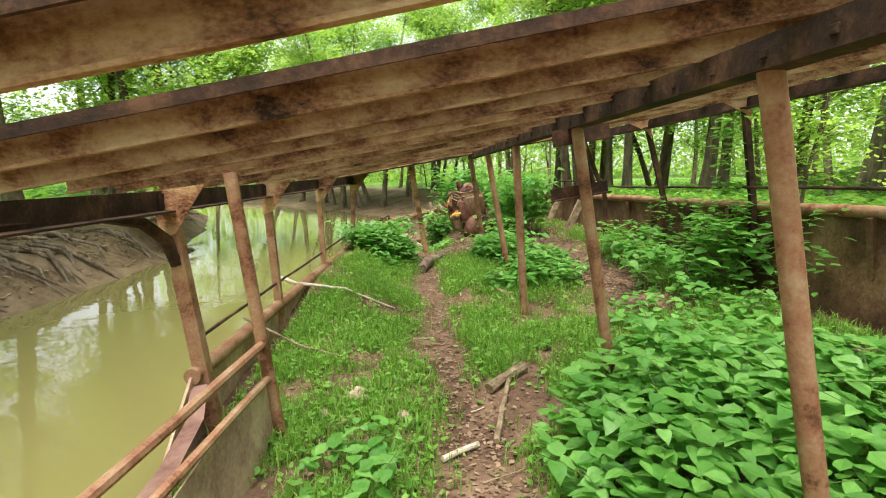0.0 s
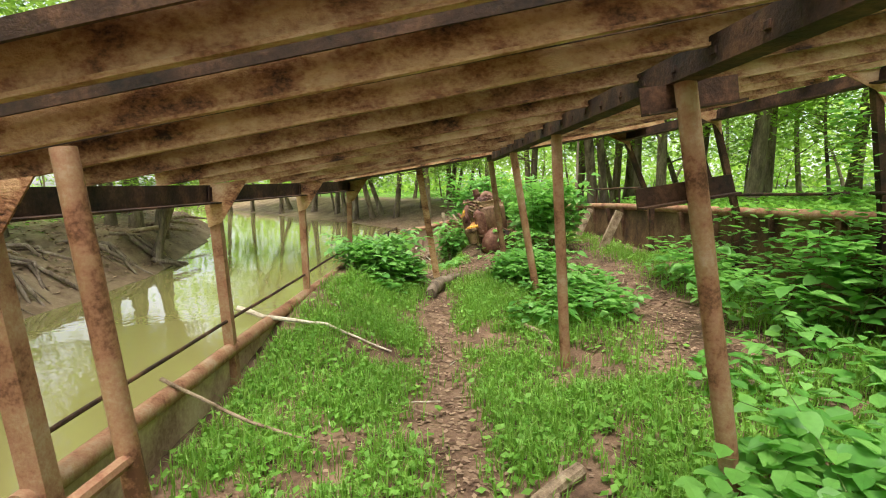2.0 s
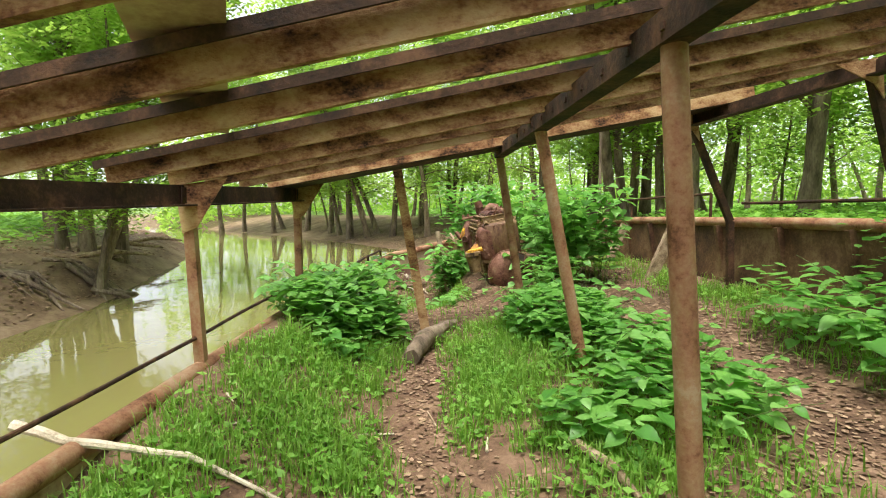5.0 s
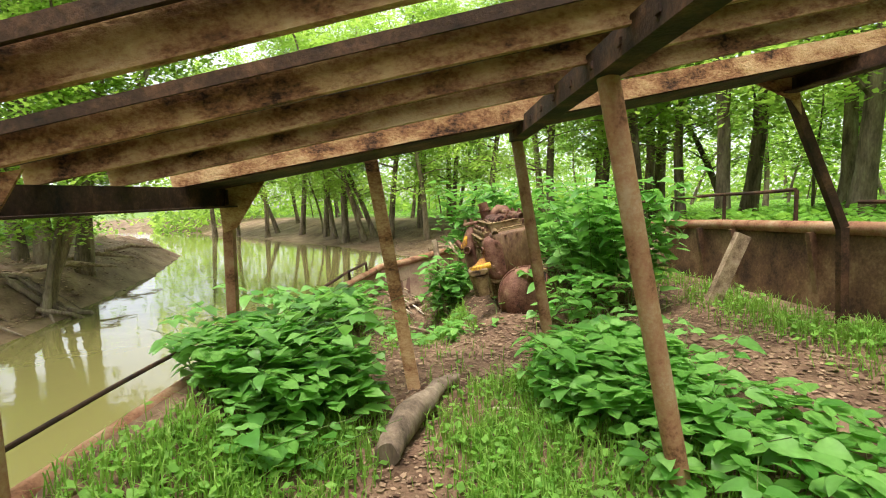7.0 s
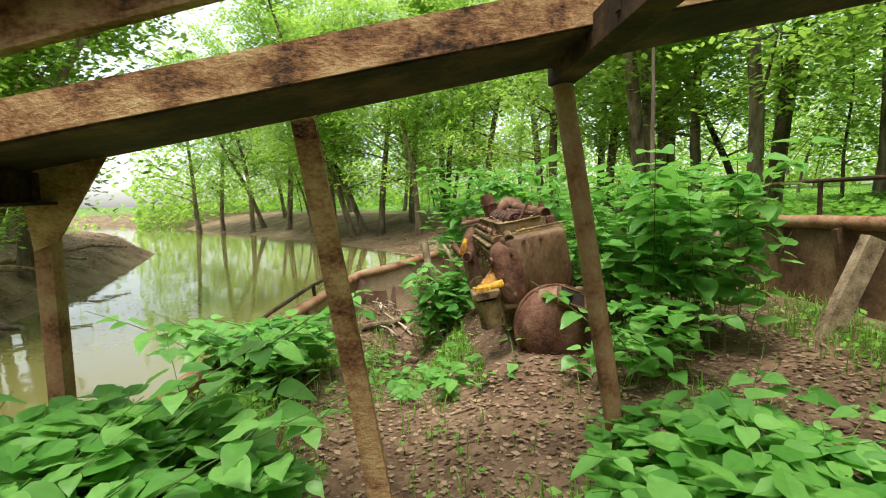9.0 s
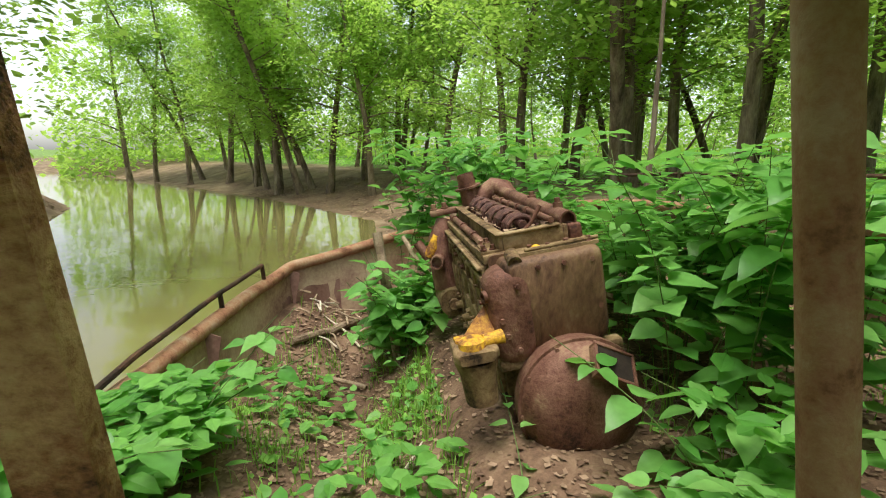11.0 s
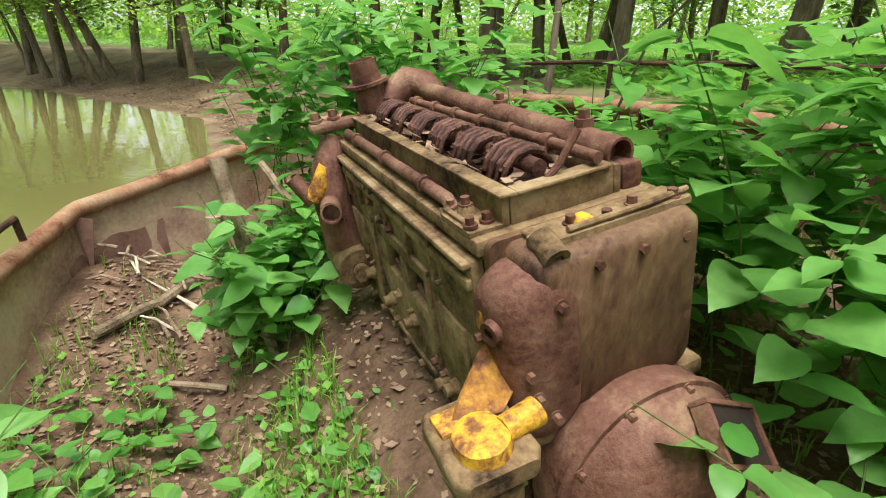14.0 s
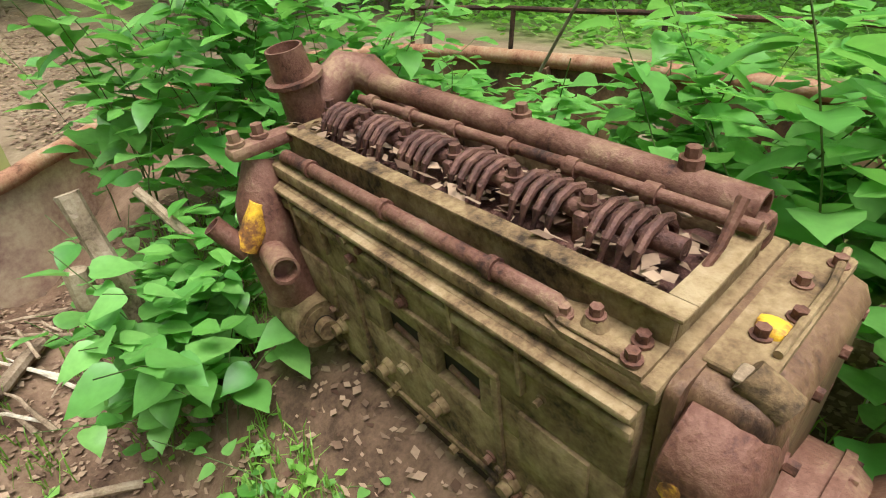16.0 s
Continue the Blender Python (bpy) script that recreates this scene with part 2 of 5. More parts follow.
def edge_at(line, y):
    """Reads a broken line of (y, value) at y."""
    for (y0, v0), (y1, v1) in zip(line, line[1:]):
        if y <= y1:
            return v0 + (v1 - v0) * (y - y0) / (y1 - y0)
    return line[-1][1]


LOW_EDGE = [(-3, 0.2), (6.2, 0.19), (8.1, 0.27), (10.1, 0.36), (13, 0.39), (14.6, 0.41), (15.45, 0.5), (15.75, 0.62), (17, 0.75)]


def gunwale_z(x, y):
    high = 0.33 + LIST * (x + 1.1) - 0.012 * (y - 8)
    return high + (edge_at(LOW_EDGE, y) - high) * smoothstep(2.4, 1.0, x)


def land(x, y):
    d, side = creek_gap(x, y)
    n = noise.noise(Vector((x * 0.35, y * 0.35, 0))) * 0.16 + noise.noise(Vector((x * 1.3, y * 1.3, 5))) * 0.05
    if d < 0:
        return WATER - min(1.0, -d * 0.35) + 0.02
    if side < 0:
        z = WATER + 0.75 * smoothstep(0, 1.3, d) + 0.6 * smoothstep(1.2, 6, d) + 0.02 * d + 0.28 * noise.noise(Vector((x * 1.1, y * 1.1, 11))) * smoothstep(0, 0.8, d)
    else:
        z = WATER + 0.4 * smoothstep(0, 3.0, d) + 0.8 * smoothstep(2, 6.5, d) + 0.03 * min(d, 60)
        near = smoothstep(26, 17, y) * smoothstep(2.5, 5.0, x)
        z += (0.98 - z + 0.012 * max(0, x - 5) + 4.5 * smoothstep(9, 42, x)) * near
    z += n * smoothstep(0, 2, d)
    inside = smoothstep(-2.8, -1.9, x) * smoothstep(4.45, 4.2, x) * smoothstep(17.4, 16.6, y)
    return z + (-1.5 - z) * inside


def deck_z(x, y):
    """The silt that lies in the boat."""
    z = 0.1 * (x - 1.3) - 0.06 + 0.06 * smoothstep(3, 6, y) + 0.2 * smoothstep(6, 9.5, y)
    z += (0.12 * smoothstep(3.6, 5.4, y) + 0.27 * smoothstep(5.6, 7.6, y)) * smoothstep(0.3, -0.9, x) * smoothstep(12.0, 10.4, y)
    z -= (0.58 * smoothstep(10.8, 13.6, y) - 0.28 * smoothstep(13.6, 15.0, y)) * smoothstep(1.35, 0.4, x)
    z += 0.32 * smoothstep(0.6, -0.3, x) * smoothstep(10.8, 12.2, y)
    z -= 0.4 * math.exp(-((x - 1.66) ** 2 + (y - 6.36) ** 2) / 0.03)
    z += 0.1 * smoothstep(10.6, 11.6, y) * smoothstep(0.9, 1.5, x) * smoothstep(2.8, 2.0, x)
    z += 0.03 * noise.noise(Vector((x * 1.7, y * 1.7, 3))) + 0.012 * noise.noise(Vector((x * 7, y * 7, 9)))
    return z - 0.05 * math.exp(-((x - 0.55) / 0.35) ** 2)


SIDE_L = [(-3, -1.75), (4.1, -1.5), (6.15, -1.4), (8.13, -1.19), (10.07, -0.95), (11.5, -0.79), (13.07, -0.6), (14.3, -0.43), (15.08, -0.22), (15.45, 0.18), (15.7, 0.66), (16.0, 1.0), (16.9, 1.9)]
SIDE_R = [(-3, 4.25), (12.4, 4.2), (13.5, 4.14), (15.0, 3.95), (15.75, 3.75), (16.4, 3.2), (16.9, 1.92)]


def side_x(y, sgn):
    """Where the gunwale runs at y, on the low (-1) or the high (+1) side."""
    line = SIDE_L if sgn < 0 else SIDE_R
    return edge_at(line, y)


def hull_ys():
    return [-2.5 + 0.5 * i for i in range(25)] + [10 + 0.25 * i for i in range(20)] + [15.0 + 0.1 * i for i in range(20)]


def grid(name, xs, ys, f, mat, keep=None):
    verts = [(x, y, f(x, y)) for y in ys for x in xs]
    w = len(xs)
    faces = []
    for j in range(len(ys) - 1):
        for i in range(w - 1):
            if keep is None or keep((xs[i] + xs[i + 1]) / 2, (ys[j] + ys[j + 1]) / 2):
                faces.append((j * w + i, j * w + i + 1, j * w + w + i + 1, j * w + w + i))
    return raw(name, verts, faces, mat, smooth=True)


def steps(stops):
    out = []
    for (a, da), (b, _) in zip(stops, stops[1:]):
        k = max(1, round((b - a) / da))
        out += [a + (b - a) * i / k for i in range(k)]
    return out + [stops[-1][0]]


# ground: green where the woods grow, mud by the water
def ground_material():
    mat = material("woodland_ground", [(0.1, 0.062, 0.036), (0.19, 0.13, 0.08), (0.27, 0.2, 0.13)], 0.9, 0.9, 0.0, 0.7, 14)
    nt = mat.node_tree
    bsdf = nt.nodes["Principled BSDF"]
    base = bsdf.inputs["Base Color"].links[0].from_socket
    att = nt.nodes.new("ShaderNodeAttribute")
    att.attribute_name = "green"
    tex = nt.nodes.new("ShaderNodeTexNoise")
    tex.inputs["Scale"].default_value, tex.inputs["Detail"].default_value = 1.2, 8
    geo = nt.nodes.new("ShaderNodeNewGeometry")
    nt.links.new(geo.outputs["Position"], tex.inputs["Vector"])
    ramp = nt.nodes.new("ShaderNodeValToRGB")
    ramp.color_ramp.elements[0].color, ramp.color_ramp.elements[1].color = (0.045, 0.13, 0.018, 1), (0.17, 0.34, 0.05, 1)
    ramp.color_ramp.elements[0].position, ramp.color_ramp.elements[1].position = 0.3, 0.7
    nt.links.new(tex.outputs[0], ramp.inputs[0])
    mix = nt.nodes.new("ShaderNodeMixRGB")
    nt.links.new(att.outputs["Fac"], mix.inputs[0])
    nt.links.new(base, mix.inputs[1])
    nt.links.new(ramp.outputs[0], mix.inputs[2])
    nt.links.new(mix.outputs[0], bsdf.inputs["Base Color"])
    return mat


def greenness(x, y):
    d, side = creek_gap(x, y)
    a = (smoothstep(2.5, 6, d) if side < 0 else smoothstep(8, 13, d))
    if side > 0 and y < 20:
        a = max(a, smoothstep(5.2, 7.5, x + 0.6 * noise.noise(Vector((x, y, 0)))))
    return a * (0.75 + 0.5 * noise.noise(Vector((x * 0.4, y * 0.4, 8))))


XS = steps([(-900, 150), (-150, 20), (-50, 3), (-20, 0.8), (-9, 0.45), (8, 0.8), (25, 3), (60, 20), (160, 150), (900, 1)])
YS = steps([(-900, 150), (-150, 20), (-30, 3), (-3, 0.6), (22, 0.8), (45, 2), (80, 10), (160, 150), (900, 1)])
ground = grid("ground", XS, YS, land, ground_material())
att = ground.data.attributes.new("green", "FLOAT", "POINT")
att.data.foreach_set("value", [max(0.0, min(1.0, greenness(v.co.x, v.co.y))) for v in ground.data.vertices])
tagged(ground, "woodland floor of green undergrowth and bare brown creek mud", "ground", kind="structure")
bm = bmesh.new()
box(bm, (-140, -200, WATER - 0.6), (70, 200, WATER))
tagged(part("water", bm, M_WATER), "still muddy olive-green creek water with tree reflections", "water", kind="structure")

soil = grid("floor", steps([(-1.76, 0.08), (4.15, 1)]), steps([(-2.5, 0.2), (3, 0.1), (16.9, 1)]), deck_z, M_SOIL,
            lambda x, y: side_x(y, -1) - 0.03 < x < side_x(y, 1) + 0.1)
tagged(soil, "brown silt and leaf litter filling the boat's deck", "soil", kind="structure")

# ---- the boat ----
def hull_side(name, sgn, mat, label):
    """Plating from the gunwale down, with thickness, following the outline to the stem."""
    ys = hull_ys()
    bm = bmesh.new()
    rows = []
    for y in ys:
        x = side_x(y, sgn)
        top = gunwale_z(x, y) - (0.45 * smoothstep(4.0, 3.7, y) if sgn < 0 else 0)
        row = []
        for off, z in ((0, top), (0, top - 0.45), (-0.05, top - 1.0), (-0.2, -1.6), (-0.24, -1.6), (0.03, top - 1.0), (0.02, top - 0.45), (0.02, top)):
            row.append(bm.verts.new((x + sgn * (off if off < 0 else off), y + (0.02 if off > 0 and y > 12 else 0), z + 0.012 * noise.noise(Vector((x * 2, y * 2, z))))))
        rows.append(row)
    for r, s in zip(rows, rows[1:]):
        for k in range(8):
            bm.faces.new((r[k], r[(k + 1) % 8], s[(k + 1) % 8], s[k]))
    ob = part(name, bm, mat, smooth=True)
    return tagged(ob, label, "hull", kind="structure")


left_hull = hull_side("hull_left", -1, M_HULL, "silt-coated steel hull side of the wrecked boat")
right_hull = hull_side("hull_right", 1, M_HULLDARK, "rust-brown riveted steel hull side with vines")


def gunwale(name, sgn, label):
    ys = [y for y in hull_ys() if sgn > 0 or y > 3.9]
    bm = bmesh.new()
    tube(bm, [(side_x(y, sgn), y, gunwale_z(side_x(y, sgn), y) + 0.01 * noise.noise(Vector((0, y * 3, 0)))) for y in ys], 0.06 if sgn < 0 else 0.06, 14)
    return tagged(part(name, bm, M_POST, smooth=True), label, "gunwale")


gunwale("gunwale_pipe", -1, "rust-red gunwale pipe with pale flaking patches, mud on top")
gunwale("gunwale_pipe", 1, "brown rusted gunwale pipe along the higher side")

# where the silt has scaled off the low side near the bow
def scaled_patch(y0, y1, high, low, label):
    bm = bmesh.new()
    rows = []
    for k in range(13):
        y = y0 + (y1 - y0) * k / 12
        x, g = side_x(y, -1), gunwale_z(side_x(y, -1), y)
        zh, zl = g - high - 0.08 * noise.noise(Vector((y * 6, 1, 0))), g - low + 0.1 * noise.noise(Vector((y * 5, 7, 0)))
        rows.append([bm.verts.new((x + d + 0.06 * max(0, g - z - 0.45), y, z)) for d, z in ((0.008, zh), (0.008, zl), (0.002, zl), (0.002, zh))])
    for r, q in zip(rows, rows[1:]):
        for k in range(4):
            bm.faces.new((r[k], r[(k + 1) % 4], q[(k + 1) % 4], q[k]))
    bm.faces.new(rows[0])
    bm.faces.new(rows[-1][::-1])
    tagged(part("rust_scale", bm, M_HULLRED, left_hull), label)


scaled_patch(14.85, 15.5, 0.3, 0.85, "purple bare rust where the silt has flaked off")

# stiffeners inside the hull
def stiffener(x, y, sgn, length, mat):
    z = gunwale_z(x, y) - 0.03
    bm = bmesh.new()
    tilt = pose(x, y, z, 0, -math.degrees(math.atan(LIST)), 0)
    box(bm, (-0.08 if sgn > 0 else 0.0, -0.006, -length), (0.0 if sgn > 0 else 0.08, 0.006, 0), 0, tilt)
    box(bm, (-0.086 if sgn > 0 else 0.074, -0.03, -length), (-0.074 if sgn > 0 else 0.086, 0.03, 0), 0.002, tilt)
    tagged(part("hull_stiffener", bm, mat), "rusted angle stiffener welded inside the hull", "stiffener", "hull stiffeners")


for y in (4.6, 5.6, 6.6, 7.6, 8.7, 9.6, 10.7, 11.9, 12.6, 13.4, 14.2):
    stiffener(side_x(y, 1) - 0.03, y, 1, 0.85, M_HULLDARK)
for y in (13.2, 15.0):
    x = side_x(y, -1)
    bm = bmesh.new()
    g = gunwale_z(x, y)
    vs = [bm.verts.new(p) for p in ((x + 0.02, y, g), (x + 0.13, y + 0.03, g - 0.06), (x + 0.06, y, g - 0.5), (x + 0.02, y + 0.012, g), (x + 0.13, y + 0.042, g - 0.06), (x + 0.06, y + 0.012, g - 0.5))]
    for f in ((0, 1, 2), (5, 4, 3), (0, 3, 4, 1), (1, 4, 5, 2), (2, 5, 3, 0)):
        bm.faces.new([vs[k] for k in f])
    tagged(part("bow_bracket", bm, M_HULLRED), "tapered rusted bracket under the gunwale", "bracket", "bow brackets")

# roof frame
def roof_z(x, y=6.0):
    return 2.05 + 0.18 * (x - 1.28) + 0.06 * smoothstep(4.0, 1.2, y)


LOW_EAVE = [(-1, -1.9), (4.1, -1.65), (6.15, -1.49), (8.13, -1.24), (10.07, -0.93), (12, -0.6)]
HIGH_EAVE = [(-1, 4.1), (6.15, 3.95), (8.13, 3.75), (10.07, 3.44), (12, 3.1)]


def roof_beam(y, front=False):
    bm = bmesh.new()
    t, dep, fl = 0.012, 0.13, 0.03
    prof = [(0, 0), (fl, 0), (fl, t), (t, t), (t, dep), (0, dep)]
    if front:
        prof = [(0, 0), (-t, 0), (-t, dep), (0, dep)]
    rnd = random.Random(int(y * 100))
    xa, xb = edge_at(LOW_EAVE, y) - 0.06, edge_at(HIGH_EAVE, y) + 0.25
    skew = 0.0 if front else 0.12
    a, b = Vector((xa, y - skew * xa, roof_z(xa, y))), Vector((xb, y - skew * xb + rnd.uniform(-0.02, 0.02), roof_z(xb, y)))
    n = 12
    for i in range(n):
        extrude_profile(bm, prof, a.lerp(b, i / n), a.lerp(b, (i + 1) / n))
    bmesh.ops.remove_doubles(bm, verts=bm.verts, dist=0.0005)
    bm.faces.ensure_lookup_table()
    roughen(bm, 0.006, 2.5)
    lab = "deep muddy steel front roof beam with paint flaking off" if front else "muddy rust-brown steel channel roof beam"
    beam = tagged(part("roof_beam", bm, M_STEEL), lab, "beam", "roof beams")
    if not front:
        # Dark flange colour stands for the shade band along each beam's top.
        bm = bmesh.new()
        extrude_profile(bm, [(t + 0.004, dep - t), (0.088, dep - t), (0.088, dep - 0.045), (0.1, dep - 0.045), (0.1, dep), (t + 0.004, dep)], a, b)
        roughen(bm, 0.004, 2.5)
        part("top_flange", bm, M_DARK, beam, "rusted top flange coloured dark to stand for shade")
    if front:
        # Underside shade is put into this plate's colour, over its brown rust.
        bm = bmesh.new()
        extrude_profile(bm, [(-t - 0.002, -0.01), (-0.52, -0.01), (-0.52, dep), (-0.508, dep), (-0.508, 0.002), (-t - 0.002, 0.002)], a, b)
        part("bottom_plate", bm, M_DARK, beam, "dark brown rusted underside plate, darkened further for shade")


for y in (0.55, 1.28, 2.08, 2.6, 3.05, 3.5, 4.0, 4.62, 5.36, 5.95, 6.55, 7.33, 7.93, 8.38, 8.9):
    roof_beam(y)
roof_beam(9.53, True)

bm = bmesh.new()
extrude_profile(bm, [(-0.05, 0), (0.05, 0), (0.05, 0.012), (-0.038, 0.012), (-0.038, 0.11), (-0.05, 0.11)], (1.28, 0.0, 1.965), (1.28, 10.1, 1.965))
girder = tagged(part("roof_girder", bm, M_DARK), "dark rusted angle girder under the roof beams on posts", "girder")
for k in range(34):
    bm = bmesh.new()
    y = 0.3 + 0.29 * k
    box(bm, (1.222, y, 2.0), (1.232, y + 0.03, 2.03), 0.003)
    part("rivet", bm, M_DARK, girder)


def eave_girder(line, sgn, deep, label):
    """An angle girder in bays from pillar to pillar, with riveted joint plates."""
    e = thing("eave_girder", pose(edge_at(line, 0), 0, 0), label, "girder", "eave girders")
    o = Vector((edge_at(line, 0), 0, 0))
    stops = [0.0, 2.05, 4.1, 6.15, 8.13, 10.1]
    for y0, y1 in zip(stops, stops[1:]):
        a, b = [Vector((edge_at(line, y), y, roof_z(edge_at(line, y)) - deep)) - o for y in (y0, y1)]
        bm = bmesh.new()
        extrude_profile(bm, [(0, 0), (0.1 * sgn, 0), (0.1 * sgn, 0.012), (0.012 * sgn, 0.012), (0.012 * sgn, deep - 0.004), (0, deep - 0.004)], a, b)
        roughen(bm, 0.004, 2.0)
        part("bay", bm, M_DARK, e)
        bm = bmesh.new()
        box(bm, (b.x + 0.014 * sgn, b.y - 0.12, b.z + 0.02), (b.x + 0.022 * sgn, b.y - 0.01, b.z + deep - 0.02), 0.003)
        part("joint_plate", bm, M_DARK, e)


eave_girder(LOW_EAVE, 1, 0.15, "dark rusted angle girder along the low eave")
eave_girder(HIGH_EAVE, -1, 0.14, "dark rusted angle girder along the high eave")

# flat bar laid slantwise over the beams
bar = [Vector((x, y, roof_z(x) + 0.15)) for x, y in ((-0.75, 7.25), (0.62, 3.5))]
bm = bmesh.new()
extrude_profile(bm, [(-0.13, 0), (0.13, 0), (0.13, 0.012), (-0.118, 0.012), (-0.118, 0.09), (-0.13, 0.09)], bar[0], bar[1])
roughen(bm, 0.004)
tagged(part("cross_brace", bm, M_HULL), "silt-coated steel bar lying slantwise over the roof beams", "brace")

# pipe posts under the girder, leaning with the boat
def pipe_post(top, foot, r, label):
    bm = bmesh.new()
    a, b = Vector(top), Vector(foot)
    n = 10
    tube(bm, [a.lerp(b, i / n) + Vector(noise.noise_vector(a.lerp(b, i / n))) * 0.006 for i in range(n + 1)], r, 12)
    return tagged(part("pipe_post", bm, M_POST, smooth=True), label, "post", "roof posts")


for y, fx in ((2.1, 1.74), (4.1, 1.66), (6.15, 1.43), (8.13, 1.66), (10.07, 1.58)):
    pipe_post((1.285, y, 1.967 + (0.04 if y < 3 else 0)), (fx, y, deck_z(fx, y) - 0.15), 0.045, "rust-red steel pipe post under the roof girder")
pipe_post((-1.13, 3.9, 1.66), (-0.86, 3.9, -0.35), 0.045, "rust-red pipe post with rail stubs at the low side")


def flat_post(top, foot, w, d, mat, label):
    bm = bmesh.new()
    a, b = Vector(top), Vector(foot)
    extrude_profile(bm, [(-w, -d), (w, -d), (w, d), (-w, d)], a, b, Vector((0, 1, 0)))
    roughen(bm, 0.004)
    return tagged(part("roof_post", bm, mat), label, "post", "roof posts")


flat_post((0.16, 10.1, 1.84), (0.47, 10.0, deck_z(0.45, 10) - 0.1), 0.05, 0.025, M_STEEL, "flat brown steel post under the front beam")


def side_pillar(y, foot_x, foot_z, w=0.036):
    """A pillar on the low side: a channel post down past the gunwale, a gusset under the eave."""
    xt = edge_at(LOW_EAVE, y)
    e = thing("side_pillar", pose(xt, y, 0), "rusted steel pillar with a plate gusset under the eave", "pillar", "side pillars")
    zt = roof_z(xt)
    lean = (foot_x - xt) / (zt - foot_z)
    low = -0.35
    bm = bmesh.new()
    prof = [(-w, -w), (w, -w), (w, w), (w - 0.012, w), (w - 0.012, -w + 0.012), (-w + 0.012, -w + 0.012), (-w + 0.012, w), (-w, w)]
    extrude_profile(bm, prof, (0, 0, zt), (lean * (zt - low), 0, low), Vector((0, 1, 0)))
    roughen(bm, 0.004)
    part("post", bm, M_POST, e)
    bm = bmesh.new()
    pts = ((-0.06, zt - 0.01), (0.3, zt + 0.04), (0.08, zt - 0.3), (-0.02, zt - 0.34))
    vs = [bm.verts.new((x, d, z)) for d in (-0.052, -0.04) for x, z in pts]
    for f in ((0, 1, 2, 3), (7, 6, 5, 4), (0, 4, 5, 1), (1, 5, 6, 2), (2, 6, 7, 3), (3, 7, 4, 0)):
        bm.faces.new([vs[k] for k in f])
    roughen(bm, 0.006, 5)
    part("gusset", bm, M_STEEL, e)


for y, fx, fz, w in ((4.1, -1.45, 0.1, 0.05), (6.15, -1.39, 0.15, 0.04), (8.13, -1.19, 0.27, 0.036), (10.07, -0.93, 0.4, 0.036)):
    side_pillar(y, fx, fz, w)

bm = bmesh.new()
tube(bm, [(-1.58, 4.07, 1.0), (-1.62, 4.02, 1.18), (-1.7, 3.85, 1.32), (-1.72, 3.4, 1.39), (-1.74, 2.4, 1.4), (-1.8, 1.0, 1.4)], [0.045, 0.045, 0.042, 0.036, 0.03, 0.028], 8)
tagged(part("knee_brace", bm, M_DARK, smooth=True), "curved rusted knee brace from pillar to eave", "brace")


def side_strut(y, low_x, low_z=1.25):
    """A slanted pillar on the high side, with a bracket arm to the roof."""
    xt = edge_at(HIGH_EAVE, y)
    e = thing("side_strut", pose(xt, y, 0), "slanting rusted steel strut from the hull to the roof", "pillar", "side struts")
    zt = roof_z(xt) - 0.14
    lean = (low_x - xt) / (zt - low_z)
    bm = bmesh.new()
    extrude_profile(bm, [(-0.035, -0.03), (0.035, -0.03), (0.035, 0.03), (-0.035, 0.03)], (0, 0, zt), (low_x - xt, 0, low_z), Vector((0, 1, 0)))
    part("post", bm, M_DARK, e)
    bm = bmesh.new()
    extrude_profile(bm, [(-0.035, -0.028), (0.035, -0.028), (0.035, 0.028), (-0.035, 0.028)], (low_x - xt, 0, low_z), (low_x - xt + 0.03, 0, 0.45), Vector((0, 1, 0)))
    part("foot", bm, M_DARK, e)
    bm = bmesh.new()
    pts = ((-0.32, zt + 0.08), (0.03, zt + 0.14), (0.06, zt - 0.16), (-0.02, zt - 0.05))
    vs = [bm.verts.new((x, d, z)) for d in (-0.045, -0.033) for x, z in pts]
    for f in ((0, 1, 2, 3), (7, 6, 5, 4), (0, 4, 5, 1), (1, 5, 6, 2), (2, 6, 7, 3), (3, 7, 4, 0)):
        bm.faces.new([vs[k] for k in f])
    part("bracket_arm", bm, M_STEEL, e)


for y, lx in ((4.1, 4.15), (6.15, 4.14), (8.13, 4.08), (10.07, 3.9)):
    side_strut(y, lx)

# rails
def rail(pts, r, label, mat=M_POST, posts=()):
    e = thing("hand_rail", pose(*pts[0]), label, "rail")
    o = Vector(pts[0])
    bm = bmesh.new()
    fine = []
    for a, b in zip(pts, pts[1:]):
        fine += [Vector(a).lerp(Vector(b), k / 6) for k in range(6)]
    fine.append(Vector(pts[-1]))
    tube(bm, [p - o + Vector(noise.noise_vector(p * 1.2)) * 0.012 for p in fine], r, 8)
    part("rail", bm, mat, e, smooth=True)
    for a, b in posts:
        bm = bmesh.new()
        tube(bm, [Vector(a) - o, Vector(b) - o], r * 1.05, 8)
        part("post", bm, mat, e, smooth=True)


rail([(-0.97, 3.88, 0.47), (-1.18, 2.3, 0.4), (-1.4, 0.8, 0.35)], 0.03, "pinkish rust-red hand rail pipe sloping along the low side")
rail([(-0.94, 3.88, 0.22), (-1.02, 2.4, 0.28), (-1.1, 1.2, 0.28)], 0.026, "lower rust-red hand rail pipe along the low side")
rail([(-1.52, 4.1, 0.42), (-1.41, 6.15, 0.44), (-1.21, 8.13, 0.5), (-0.95, 10.07, 0.62)], 0.014, "thin bent steel rail between the side pillars", M_DARK)
rail([(4.08, 4.1, 1.52), (4.05, 6.15, 1.5), (4.05, 8.15, 1.47), (4.05, 10.1, 1.45)], 0.016, "thin rusted steel rail above the high gunwale", M_DARK)


def gx(y, sgn):
    return side_x(y, sgn)


